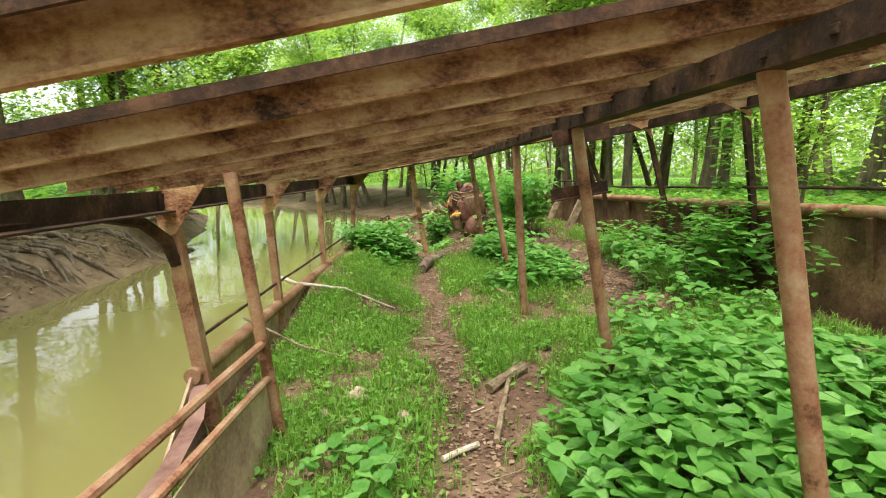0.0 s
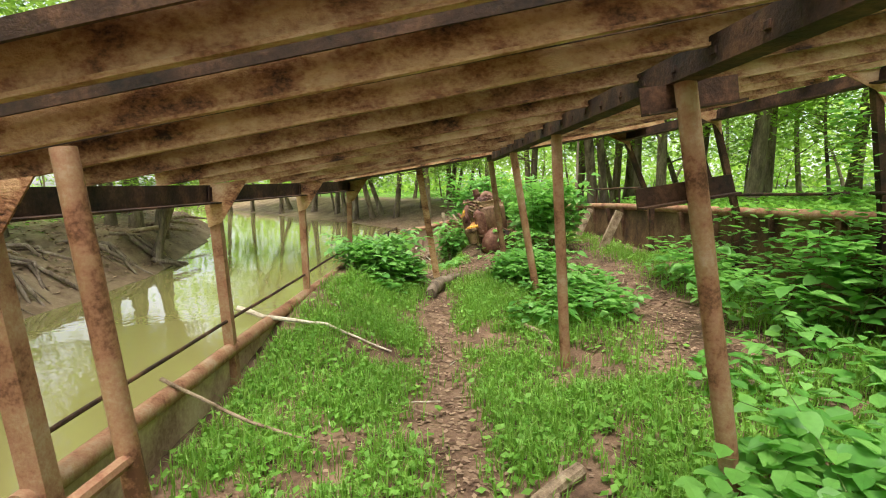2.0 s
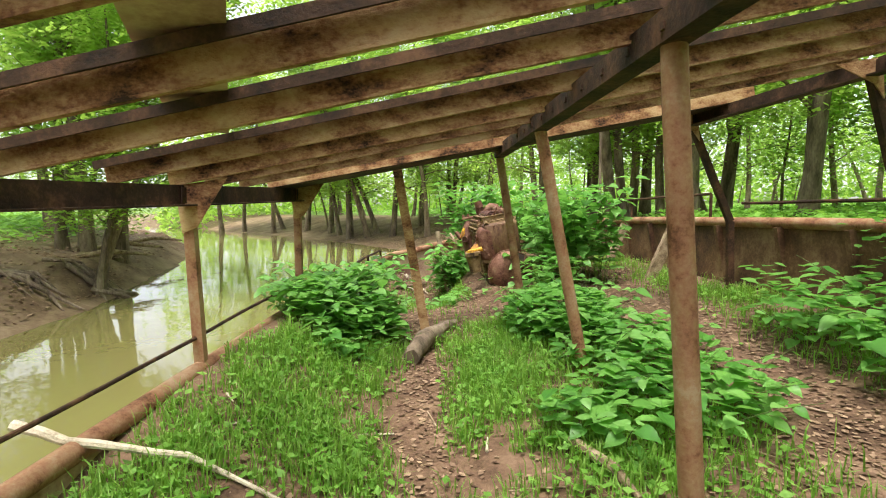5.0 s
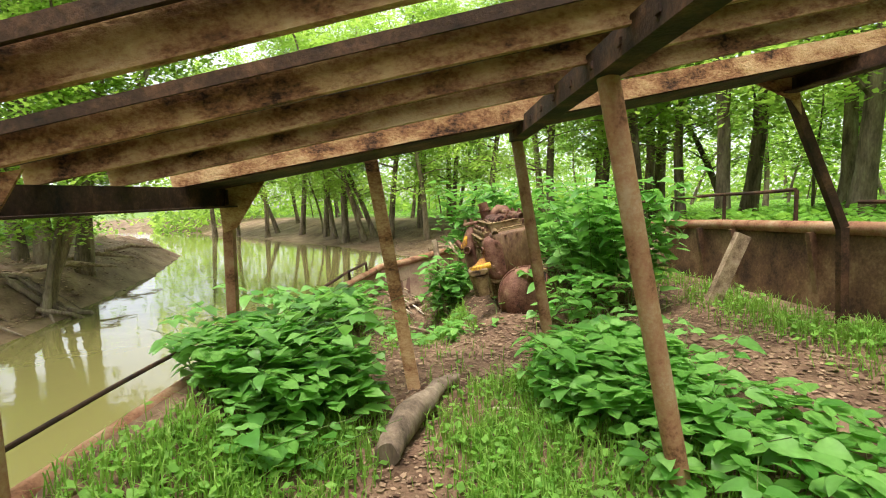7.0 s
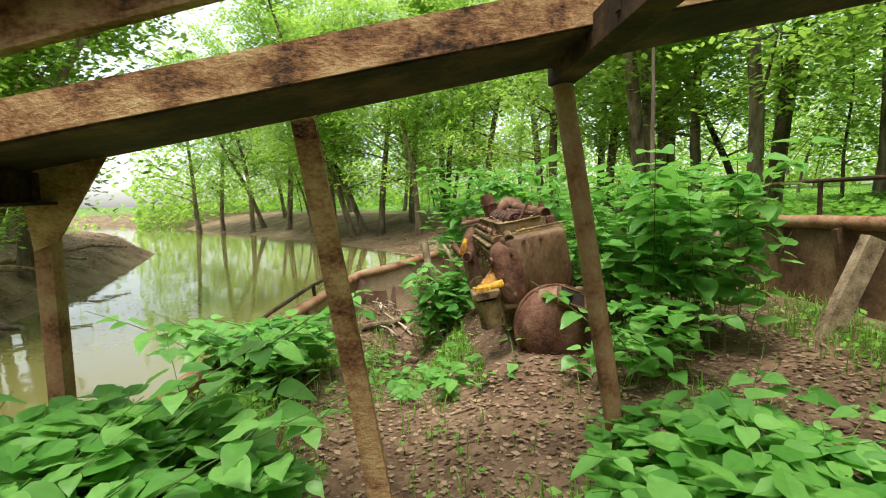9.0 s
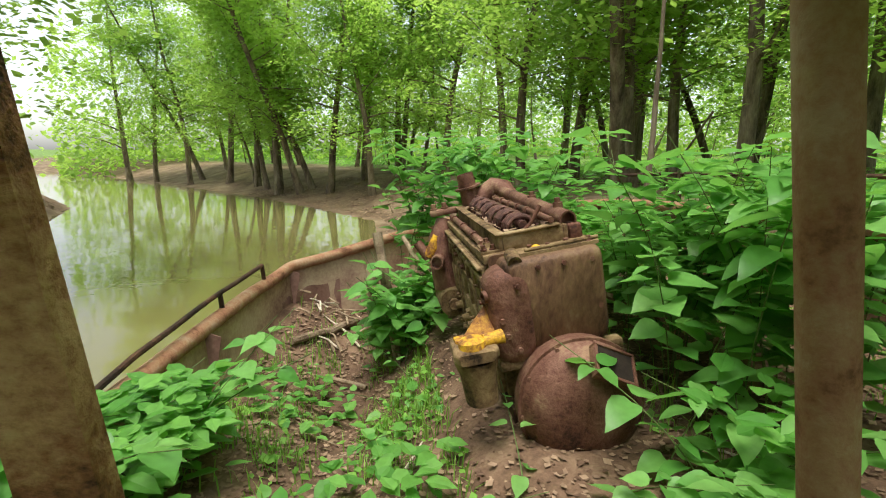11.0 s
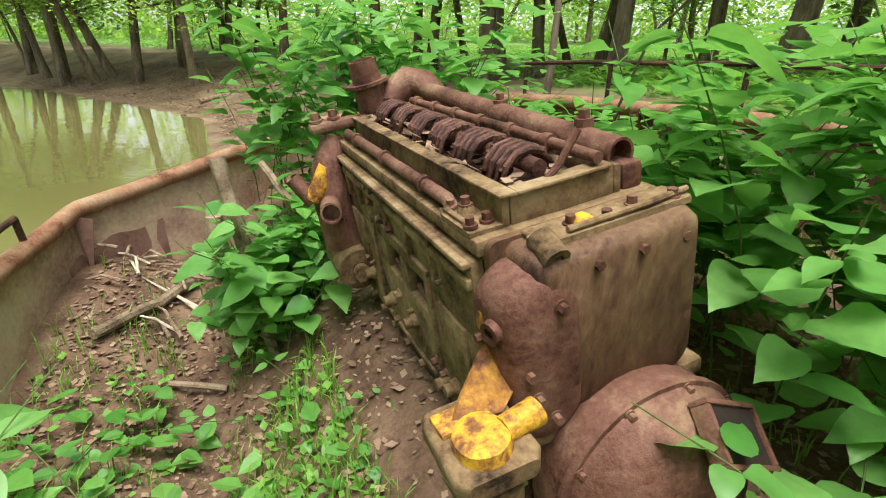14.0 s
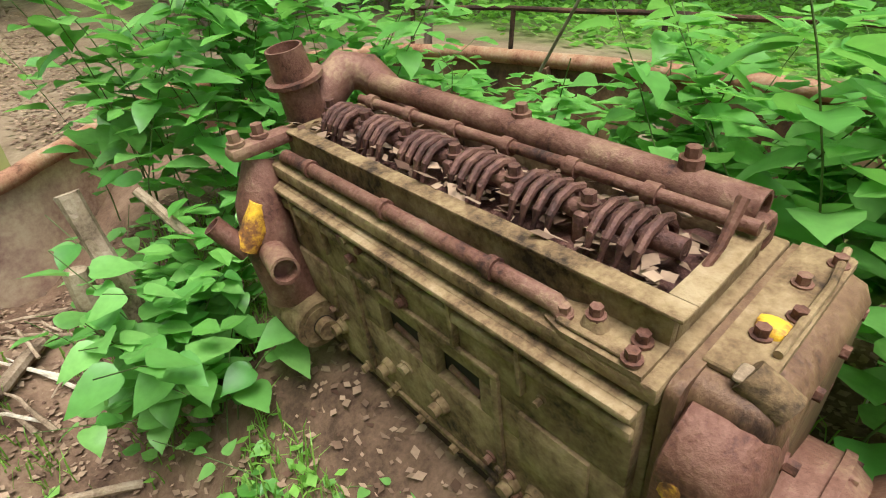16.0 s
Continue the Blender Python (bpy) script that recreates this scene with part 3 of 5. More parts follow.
R = [(gx(y, 1) , y, gunwale_z(gx(y, 1), y) + 0.36) for y in (11.0, 12.2, 13.4, 14.6, 15.6)]
rail(R, 0.019, "rusted steel hand rail on short posts round the bow", M_DARK, [((x, y, z), (x, y, z - 0.36)) for x, y, z in R])
R = [(gx(y, -1) - 0.02, y, gunwale_z(gx(y, -1), y) + h) for y, h in ((11.2, 0.02), (12.4, 0.14), (13.6, 0.18), (14.5, 0.2))]
rail(R, 0.02, "bent hand rail low over the bow gunwale", M_DARK, [((x, y, z), (x + 0.02, y, z - 0.2)) for x, y, z in R[2:]])

# side plate under the lower rail
bm = bmesh.new()
rows = []
for k in range(9):
    y = 3.86 - 2.6 * k / 8
    x = -0.95 - 0.055 * (3.86 - y)
    z = 0.2 + 0.03 * math.sin(k)
    rows.append([bm.verts.new(p) for p in ((x, y, z), (x + 0.03, y, -0.1), (x + 0.06, y, -0.6), (x + 0.05, y, -0.6), (x + 0.02, y, -0.1), (x - 0.01, y, z))])
for r, q in zip(rows, rows[1:]):
    for k in range(6):
        bm.faces.new((r[k], r[(k + 1) % 6], q[(k + 1) % 6], q[k]))
bm.faces.new(rows[0])
bm.faces.new(rows[-1][::-1])
tagged(part("side_plate", bm, M_HULL, smooth=True), "silt-grey steel side plate under the lower hand rail", "plate")

# braces of the high hull side
def plank(a, b, w, d, label, mat=M_WOOD):
    bm = bmesh.new()
    extrude_profile(bm, [(-w, -d), (w, -d), (w, d), (-w, d)], a, b, Vector((0, 1, 0)))
    roughen(bm, 0.004)
    tagged(part("hull_brace", bm, mat), label, "brace", "hull braces")


plank((3.84, 11.25, 1.14), (3.5, 11.3, 0.3), 0.07, 0.04, "slanting brown steel brace inside the hull")
plank((3.95, 13.2, 1.12), (3.6, 13.2, 0.3), 0.06, 0.04, "slanting brown steel brace inside the hull")

# ---- the engine ----
engine = thing("engine", pose(1.225, 11.9, 1.165, 0, -9.9, -1.2) @ Matrix.Diagonal((0.95, 1.0, 1.0, 1.0)), "rusted mud-caked six-cylinder diesel engine, its rocker gear laid bare", "engine")


def eng(name, mat, make, label="", smooth=True, parent=None):
    bm = bmesh.new()
    make(bm)
    return part(name, bm, mat, parent or engine, label, smooth)


def bolts(bm, places, r=0.016, h=0.02, axis=(0, 0, 1)):
    for p in places:
        p = Vector(p)
        tube(bm, [p, p + Vector(axis) * h * 0.4], r * 1.5, 10)
        tube(bm, [p + Vector(axis) * h * 0.4, p + Vector(axis) * h * 1.5], r, 6)


def engine_block(bm):
    box(bm, (0.03, 0.0, -0.78), (0.58, 1.5, -0.03), 0.015)


eng("block", M_ENGINE, engine_block)
# the near side's cover: strips round two openings
V0, V1, W0, W1 = 0.02, 1.48, -0.76, -0.05
OPEN = [(0.44, 0.62), (0.69, 0.88)]
HW0, HW1 = -0.43, -0.3


def slab(lo, hi, bevel, rough_by=0.003, scale=9):
    def make(bm):
        box(bm, lo, hi, bevel)
        roughen(bm, rough_by, scale, 3)
    return make


vs = [V0] + [v for o in OPEN for v in o] + [V1]
cover = eng("side_cover", M_ENGINE, slab((-0.012, V0, W0), (0.028, V1, HW0), 0.006), "mud-caked side cover with two broken-out openings")
eng("upper_panel", M_ENGINE, slab((-0.012, V0, HW1), (0.028, V1, W1), 0.006), parent=cover)
for a, b in zip(vs[::2], vs[1::2]):
    eng("web", M_ENGINE, slab((-0.012, a, HW0), (0.028, b, HW1), 0.004), parent=cover)
for v in (0.36, 1.0):
    eng("rim", M_ENGINE, slab((-0.026, v, -0.7), (-0.01, v + 0.025, -0.24), 0.005), parent=cover)
for w in (-0.24, -0.72):
    eng("rim", M_ENGINE, slab((-0.026, 0.36, w), (-0.01, 1.025, w + 0.02), 0.005), parent=cover)
eng("ledge", M_ENGINE, slab((-0.03, V0, -0.13), (-0.01, V1, -0.1), 0.006), parent=cover)
eng("ledge", M_ENGINE, slab((-0.04, V0, -0.07), (-0.01, V1, -0.05), 0.006), parent=cover)
for v in (0.1, 1.18):
    eng("pad", M_ENGINE, slab((-0.024, v, -0.5), (-0.01, v + 0.2, -0.3), 0.005), parent=cover)
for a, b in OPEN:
    # Thin near-black panel paints the shaded depth behind the cover.
    eng("opening", M_HOLESHADE, lambda bm: box(bm, (0.024, a - 0.01, HW0 - 0.01), (0.029, b + 0.01, HW1 + 0.01)), "near-black panel painted as shade in a broken-out opening", False)
    eng("inner_web", M_ENGRED, lambda bm: tube(bm, [(0.02, a + 0.03, HW0 + 0.01), (0.02, b - 0.03, HW0 + 0.035)], 0.012, 8))
for k in range(9):
    eng("bolt", M_ENGINE, lambda bm: bolts(bm, [(-0.012, 0.08 + 0.165 * k, -0.73)], 0.017, 0.022, (-1, 0, 0)))
for v, w in ((0.25, -0.62), (0.34, -0.66), (0.62, -0.56), (0.9, -0.6), (1.2, -0.6)):
    eng("boss", M_ENGINE, lambda bm: tube(bm, [(-0.01, v, w), (-0.035, v, w)], [0.035, 0.028], 12, True, 0.35))


head = eng("cylinder_head", M_ENGINE, slab((0.0, 0.0, -0.035), (0.6, 1.5, 0.012), 0.008, 0.003, 8))
for lo, hi in (((0.1, 0.03, 0.01), (0.125, 1.47, 0.095)), ((0.47, 0.03, 0.01), (0.495, 1.47, 0.095)), ((0.126, 0.03, 0.01), (0.469, 0.055, 0.095)), ((0.126, 1.445, 0.01), (0.469, 1.47, 0.095))):
    eng("trough_wall", M_ENGINE, slab(lo, hi, 0.006, 0.003, 8), parent=head)
eng("trough_lip", M_ENGINE, slab((0.085, 0.012, 0.096), (0.14, 1.48, 0.106), 0.003, 0.003, 8), parent=head)
eng("trough_lip", M_ENGINE, slab((0.141, 0.012, 0.096), (0.454, 0.068, 0.106), 0.003, 0.003, 8), parent=head)
eng("trough_litter", M_ROCKER, lambda bm: (bmesh.ops.create_grid(bm, x_segments=10, y_segments=44, size=0.5, matrix=Matrix.Translation((0.297, 0.75, 0.045)) @ Matrix.Diagonal((0.33, 1.38, 1, 1))), [setattr(v.co, "z", v.co.z + 0.02 * noise.noise(v.co * 30)) for v in bm.verts]), "dirt and dry twigs filling the rocker trough")
eng("rocker_shaft", M_ROCKER, lambda bm: tube(bm, [(0.27, 0.1, 0.115), (0.27, 1.42, 0.115)], 0.024, 12))
eng("control_shaft", M_ENGRED, lambda bm: tube(bm, [(0.405, 0.02, 0.13), (0.405, 0.5, 0.135), (0.405, 1.4, 0.13)], 0.017, 10))
for k in range(6):
    v0 = 0.14 + 0.215 * k
    eng("rocker_stand", M_ROCKER, lambda bm: (box(bm, (0.225, v0 + 0.165, 0.04), (0.315, v0 + 0.2, 0.13), 0.012), bolts(bm, [(0.27, v0 + 0.183, 0.135)], 0.017, 0.022)))
    for j in range(4):
        v = v0 + 0.022 + 0.036 * j
        sway = 0.01 * noise.noise(Vector((k, j, 0)))

        def arm(bm):
            pts = [(0.18, v + sway, 0.06), (0.2, v, 0.12), (0.235, v, 0.148), (0.28, v, 0.155), (0.325, v, 0.14), (0.35, v - sway, 0.1), (0.355, v, 0.06)]
            tube(bm, pts, [0.008, 0.011, 0.012, 0.013, 0.012, 0.011, 0.009], 8)
        eng("rocker_arm", M_ROCKER, arm)
    eng("shaft_clamp", M_ENGRED, lambda bm: tube(bm, [(0.405, v0 + 0.09, 0.132), (0.405, v0 + 0.125, 0.132)], 0.026, 10))
eng("fuel_rail", M_ENGRED, lambda bm: tube(bm, [(0.045, 0.22, 0.02), (0.04, 0.24, 0.045), (0.04, 1.38, 0.045), (0.05, 1.42, 0.02)], 0.022, 10), "rusty fuel rail with yellow paint flecks")
eng("coolant_manifold", M_ENGRED, lambda bm: tube(bm, [(0.51, 0.05, 0.11), (0.51, 0.7, 0.13), (0.5, 1.42, 0.16)], [0.048, 0.046, 0.04], 16, True, 0.18), "rust-red pipe along the head with plugs")
eng("manifold_foot", M_ENGRED, lambda bm: box(bm, (0.5, 0.03, 0.0), (0.58, 1.45, 0.09), 0.02))
for v in (0.22, 0.72):
    eng("plug", M_ENGRED, lambda bm: (tube(bm, [(0.52, v, 0.14), (0.52, v, 0.185)], 0.03, 8), tube(bm, [(0.52, v, 0.185), (0.52, v, 0.21)], 0.018, 6)))
eng("lever", M_ENGRED, lambda bm: tube(bm, [(0.24, 0.06, 0.08), (0.3, 0.05, 0.13), (0.36, 0.05, 0.21)], [0.009, 0.01, 0.013], 8), "bent control lever")


def loft(bm, outline, stages):
    """Rings of a (u, w) outline about its middle, each at a depth v and a scale."""
    cu, cw = sum(p[0] for p in outline) / len(outline), sum(p[1] for p in outline) / len(outline)
    rings = [[bm.verts.new((cu + (u - cu) * k, v, cw + (w - cw) * k)) for u, w in outline] for v, k in stages]
    n = len(outline)
    for r, q in zip(rings, rings[1:]):
        for i in range(n):
            bm.faces.new((r[i], r[(i + 1) % n], q[(i + 1) % n], q[i]))
    bm.faces.new(rings[0])
    bm.faces.new(rings[-1][::-1])


def rounded(u0, u1, w0, w1, radii, n=7):
    """A rectangle with its own radius at each corner, from low-left round to high-left."""
    out = []
    for (u, w, a0), r in zip(((u0, w0, 180), (u1, w0, 270), (u1, w1, 0), (u0, w1, 90)), radii):
        cu, cw = u + (r if u == u0 else -r), w + (r if w == w0 else -r)
        for k in range(n):
            a = radians(a0 + 90 * k / (n - 1))
            out.append((cu + r * math.cos(a), cw + r * math.sin(a)))
    return out


def front_housing(bm):
    loft(bm, rounded(0.06, 0.6, -0.5, 0.0, (0.2, 0.1, 0.05, 0.04)), [(-0.005, 1.0), (-0.12, 1.0), (-0.155, 0.96), (-0.175, 0.86)])
    roughen(bm, 0.006, 6)


eng("housing_flange", M_HOUSING, lambda bm: loft(bm, rounded(0.02, 0.61, -0.56, 0.012, (0.22, 0.08, 0.03, 0.03)), [(-0.03, 1.0), (-0.004, 1.0)]))


def gear_cover(bm):
    loft(bm, rounded(-0.045, 0.2, -0.54, -0.03, (0.12, 0.12, 0.11, 0.11)), [(-0.035, 0.97), (-0.04, 1.0), (-0.1, 1.0), (-0.14, 0.97), (-0.17, 0.88), (-0.185, 0.72)])
    tube(bm, [(0.01, -0.12, -0.16), (-0.06, -0.135, -0.16)], [0.04, 0.03], 14, True, 0.45)
    roughen(bm, 0.006, 8)


eng("front_housing", M_HOUSING, front_housing, "rounded mud-stained timing housing")
eng("gear_cover", M_ENGRED, gear_cover, "rust-red rounded gear cover with yellow flecks")
for u, v, w in ((0.02, -0.18, -0.28), (0.04, -0.185, -0.36), (0.09, -0.185, -0.44), (0.12, -0.185, -0.12), (0.24, -0.165, -0.05), (0.38, -0.165, -0.05), (0.53, -0.155, -0.06), (0.55, -0.155, -0.3), (0.3, -0.165, -0.43)):
    eng("bolt", M_ENGRED, lambda bm: bolts(bm, [(u, v + 0.004, w)], 0.014, 0.018, (0, -1, 0)))
for u, v, w in ((-0.044, -0.08, -0.2), (-0.044, -0.09, -0.3), (-0.044, -0.1, -0.38)):
    eng("bolt", M_ENGRED, lambda bm: bolts(bm, [(u, v, w)], 0.012, 0.016, (-1, 0, 0)))
for u, v, w, r in ((-0.045, -0.07, -0.16, 0.02), (-0.045, -0.09, -0.25, 0.014), (-0.045, -0.06, -0.33, 0.012)):
    eng("paint_fleck", M_YELLOW, lambda bm: (bmesh.ops.create_icosphere(bm, subdivisions=2, radius=r, matrix=Matrix.Translation((u, v, w)) @ Matrix.Diagonal((0.15, 1.0, 1.5, 1.0))), roughen(bm, 0.006, 30)), "fleck of yellow paint")


def top_bracket(bm):
    loft(bm, [(u, w) for u, w in ((0.0, 0.01), (0.1, 0.01), (0.1, 0.024), (0.0, 0.024))], [(0.03, 1.0), (0.2, 1.0), (0.25, 0.7)])
    tube(bm, [(0.06, 0.16, 0.02), (0.06, 0.16, 0.045)], [0.03, 0.022], 12)
    box(bm, (0.012, 0.04, 0.024), (0.03, 0.22, 0.034), 0.004)
    roughen(bm, 0.004, 14)


eng("top_bracket", M_ENGINE, top_bracket, "cast bracket plate bolted on the corner")
for u, v, w in ((0.02, 0.06, 0.028), (0.075, 0.07, 0.024), (0.06, 0.16, 0.044), (0.04, 0.22, 0.024), (0.24, -0.07, 0.016), (0.33, -0.1, 0.016), (0.44, -0.07, 0.016), (0.55, -0.1, 0.016)):
    eng("bolt", M_ENGRED, lambda bm: bolts(bm, [(u, v, w)], 0.014, 0.018))


def end_plate(bm):
    loft(bm, rounded(0.12, 0.6, 0.0, 0.018, (0.004, 0.004, 0.004, 0.004), 2), [(-0.125, 0.97), (-0.115, 1.0), (-0.02, 1.0)])
    tube(bm, [(0.13, -0.09, 0.02), (0.13, -0.16, -0.015)], [0.035, 0.04], 12, True, 0.5)
    tube(bm, [(0.6, -0.1, 0.028), (0.45, -0.115, 0.032), (0.2, -0.11, 0.028)], 0.009, 8)
    roughen(bm, 0.004, 12)


eng("end_plate", M_ENGINE, end_plate, "bolted top flange of the timing housing")
eng("paint_patch", M_YELLOW, lambda bm: (tube(bm, [(0.27, -0.08, 0.017), (0.27, -0.08, 0.03), (0.27, -0.08, 0.036)], [0.032, 0.03, 0.02], 12), roughen(bm, 0.005, 30)), "flaked yellow paint on a cap")
# exhaust
eng("exhaust_outlet", M_ENGRED, lambda bm: tube(bm, [(0.26, 1.55, -0.1), (0.24, 1.55, 0.16), (0.22, 1.55, 0.34)], [0.085, 0.08, 0.07], 20, True, 0.12), "rusted exhaust outlet with a flange")
eng("exhaust_flange", M_ENGRED, lambda bm: tube(bm, [(0.233, 1.55, 0.225), (0.231, 1.55, 0.24)], 0.11, 20))
eng("exhaust_elbow", M_ENGRED, lambda bm: tube(bm, [(0.25, 1.55, 0.08), (0.36, 1.55, 0.15), (0.45, 1.55, 0.2), (0.52, 1.5, 0.18), (0.58, 1.36, 0.06)], [0.075, 0.08, 0.08, 0.075, 0.06], 16))
# far corner: lever bracket, pump and stubs
eng("lever_bracket", M_ENGRED, lambda bm: (box(bm, (-0.13, 1.42, 0.06), (0.12, 1.5, 0.11), 0.02), bolts(bm, [(-0.09, 1.46, 0.11), (0.0, 1.46, 0.11)], 0.022, 0.03)), "red-rust bracket arm with a clevis")
eng("pump_housing", M_ENGRED, lambda bm: (tube(bm, [(-0.02, 1.5, 0.02), (-0.07, 1.46, -0.12), (-0.1, 1.44, -0.26), (-0.08, 1.42, -0.5)], [0.06, 0.1, 0.1, 0.11], 14), roughen(bm, 0.008, 9)), "curved pump casting with orange paint")
eng("pump_paint", M_YELLOW, lambda bm: (tube(bm, [(-0.1, 1.4, -0.08), (-0.15, 1.4, -0.17), (-0.2, 1.41, -0.23)], [0.03, 0.045, 0.04], 12), roughen(bm, 0.012, 14)), "yellow-painted pump elbow")
eng("pump_stub", M_ENGRED, lambda bm: tube(bm, [(-0.2, 1.42, -0.25), (-0.27, 1.46, -0.12)], 0.04, 14, True, 0.25), "upright pipe stub")
eng("pump_outlet", M_ENGRED, lambda bm: tube(bm, [(-0.12, 1.4, -0.27), (-0.16, 1.2, -0.25)], 0.052, 16, True, 0.2), "open pump outlet")
eng("pump_body", M_ENGINE, lambda bm: (tube(bm, [(-0.07, 1.5, -0.58), (-0.07, 1.27, -0.6)], [0.12, 0.11], 20), tube(bm, [(-0.07, 1.275, -0.6), (-0.07, 1.26, -0.6)], 0.085, 20, True, 0.5)))
# Solid near-black disc on the pump face, painted as a shaded hole.
eng("pump_hole", M_HOLESHADE, lambda bm: tube(bm, [(-0.07, 1.27, -0.6), (-0.07, 1.256, -0.6)], 0.045, 16), "near-black disc painted as shade in a round hole")
# starter and its bracket
def starter(bm):
    tube(bm, [(-0.15, -0.22, -0.64), (-0.15, -0.22, -0.5), (-0.15, -0.22, -0.42)], [0.085, 0.095, 0.115], 18)
    loft(bm, [(u, w) for u, w in rounded(-0.265, -0.04, -0.41, -0.345, (0.02, 0.02, 0.02, 0.02), 4)], [(-0.34, 0.8), (-0.31, 1.0), (-0.12, 1.0), (-0.09, 0.85)])
    roughen(bm, 0.006, 10)


def yellow_cap(bm):
    tube(bm, [(-0.16, -0.25, -0.35), (-0.16, -0.25, -0.318), (-0.16, -0.25, -0.31)], [0.075, 0.07, 0.052], 18)
    tube(bm, [(-0.1, -0.25, -0.335), (0.0, -0.24, -0.33)], [0.032, 0.036], 12)
    box(bm, (-0.24, -0.2, -0.35), (-0.1, -0.12, -0.33), 0.006)
    roughen(bm, 0.005, 16)


def orange_bracket(bm):
    pts = ((-0.2, -0.17, -0.335), (-0.07, -0.2, -0.335), (0.06, -0.115, -0.28), (-0.01, -0.07, -0.19))
    vs = [bm.verts.new((u, v + d, w - d * 0.4)) for d in (0, 0.012) for u, v, w in pts]
    for f in ((0, 1, 2, 3), (7, 6, 5, 4), (0, 4, 5, 1), (1, 5, 6, 2), (2, 6, 7, 3), (3, 7, 4, 0)):
        bm.faces.new([vs[k] for k in f])
    bmesh.ops.subdivide_edges(bm, edges=bm.edges[:], cuts=3, use_grid_fill=True)
    roughen(bm, 0.012, 9)


eng("starter", M_ENGINE, starter, "mud-caked accessory housing")
eng("yellow_cap", M_YELLOW, yellow_cap, "bright yellow painted cap")
eng("orange_bracket", M_RUSTYEL, orange_bracket, "orange sheet bracket, bent", False)
# flywheel housing
FU, FW = 0.35, -0.74


def bell(bm):
    tube(bm, [(FU, -0.12, FW), (FU, -0.16, FW), (FU, -0.27, FW), (FU, -0.3, FW), (FU, -0.36, FW), (FU, -0.41, FW), (FU, -0.44, FW)], [0.31, 0.325, 0.33, 0.315, 0.28, 0.21, 0.1], 32)
    tube(bm, [(FU, -0.255, FW), (FU, -0.28, FW)], 0.34, 32)
    roughen(bm, 0.004, 6)


eng("flywheel_housing", M_ENGRED, bell, "round rusted flywheel housing")
out = Vector((0.5 * 0.78, -0.62, 0.866 * 0.78)).normalized()
across = Vector((0.866, 0, -0.5))
along = across.cross(-out)
tilt = Matrix.Translation(Vector((FU + 0.5 * 0.235, -0.385, FW + 0.866 * 0.235)) + out * 0.036) @ Matrix((across, -out, along)).transposed().to_4x4()


def hole_frame(bm):
    for lo, hi in (((-0.11, -0.025, -0.085), (0.11, 0.03, -0.07)), ((-0.11, -0.025, 0.07), (0.11, 0.03, 0.085)), ((-0.11, -0.024, -0.07), (-0.095, 0.03, 0.07)), ((0.095, -0.024, -0.07), (0.11, 0.03, 0.07))):
        box(bm, lo, hi, 0.004, tilt)


eng("inspection_frame", M_ENGRED, hole_frame)
# Near-black block fills the frame in place of a shaded interior.
eng("inspection_hole", M_HOLESHADE, lambda bm: box(bm, (-0.096, -0.014, -0.071), (0.096, 0.02, 0.071), 0, tilt), "near-black panel painted as shade in the inspection hole", False)
eng("drain_stub", M_ENGRED, lambda bm: tube(bm, [(FU - 0.2, -0.38, FW - 0.24), (FU - 0.3, -0.5, FW - 0.26)], 0.03, 12, True, 0.2))
for k in range(10):
    a = 2 * math.pi * k / 10
    eng("bolt", M_ENGRED, lambda bm: bolts(bm, [(FU + 0.32 * math.cos(a), -0.278, FW + 0.32 * math.sin(a))], 0.011, 0.014, (0, -1, 0)))
eng("bed_rail", M_DARK, lambda bm: (box(bm, (0.02, -0.12, -0.98), (0.12, 1.5, -0.79), 0.01), box(bm, (0.48, -0.12, -0.98), (0.58, 1.5, -0.79), 0.01)), "dark rusted engine bed rails")
eng("cross_bar", M_ENGINE, lambda bm: box(bm, (-0.02, -0.16, -0.56), (0.66, -0.08, -0.5), 0.015))

# studs, ribs and pipe clips on the near side
rnd = random.Random(3)
for k in range(22):
    v, w = rnd.uniform(0.05, 1.42), rnd.choice([-0.09, -0.16, -0.2, -0.52, -0.62, -0.69])
    eng("stud", rnd.choice([M_ENGINE, M_ENGRED]), lambda bm: bolts(bm, [(-0.012, v, w)], rnd.uniform(0.009, 0.016), 0.018, (-1, 0, 0)))
for v in (0.28, 0.5, 0.74, 1.12, 1.3):
    eng("rib", M_ENGINE, lambda bm: (box(bm, (-0.034, v, -0.22), (-0.008, v + 0.016, -0.07), 0.005), roughen(bm, 0.004, 12)))
for v in (0.4, 0.8, 1.2):
    eng("pipe_clip", M_ENGRED, lambda bm: (tube(bm, [(0.04, v, 0.045), (0.04, v + 0.025, 0.045)], 0.03, 10), box(bm, (0.03, v, 0.01), (0.09, v + 0.025, 0.03), 0.004)))
eng("mud_crust", M_SOIL, lambda bm: (bmesh.ops.create_grid(bm, x_segments=6, y_segments=40, size=0.5, matrix=Matrix.Translation((0.07, 0.8, 0.018)) @ Matrix.Diagonal((0.05, 1.2, 1, 1))), [setattr(v.co, "z", v.co.z + 0.012 * noise.noise(v.co * 25)) for v in bm.verts]), "crust of dried mud on the ledge")
eng("pale_cap", M_WOOD, lambda bm: box(bm, (0.1, -0.12, 0.018), (0.15, -0.075, 0.03), 0.008), "pale corroded cap")

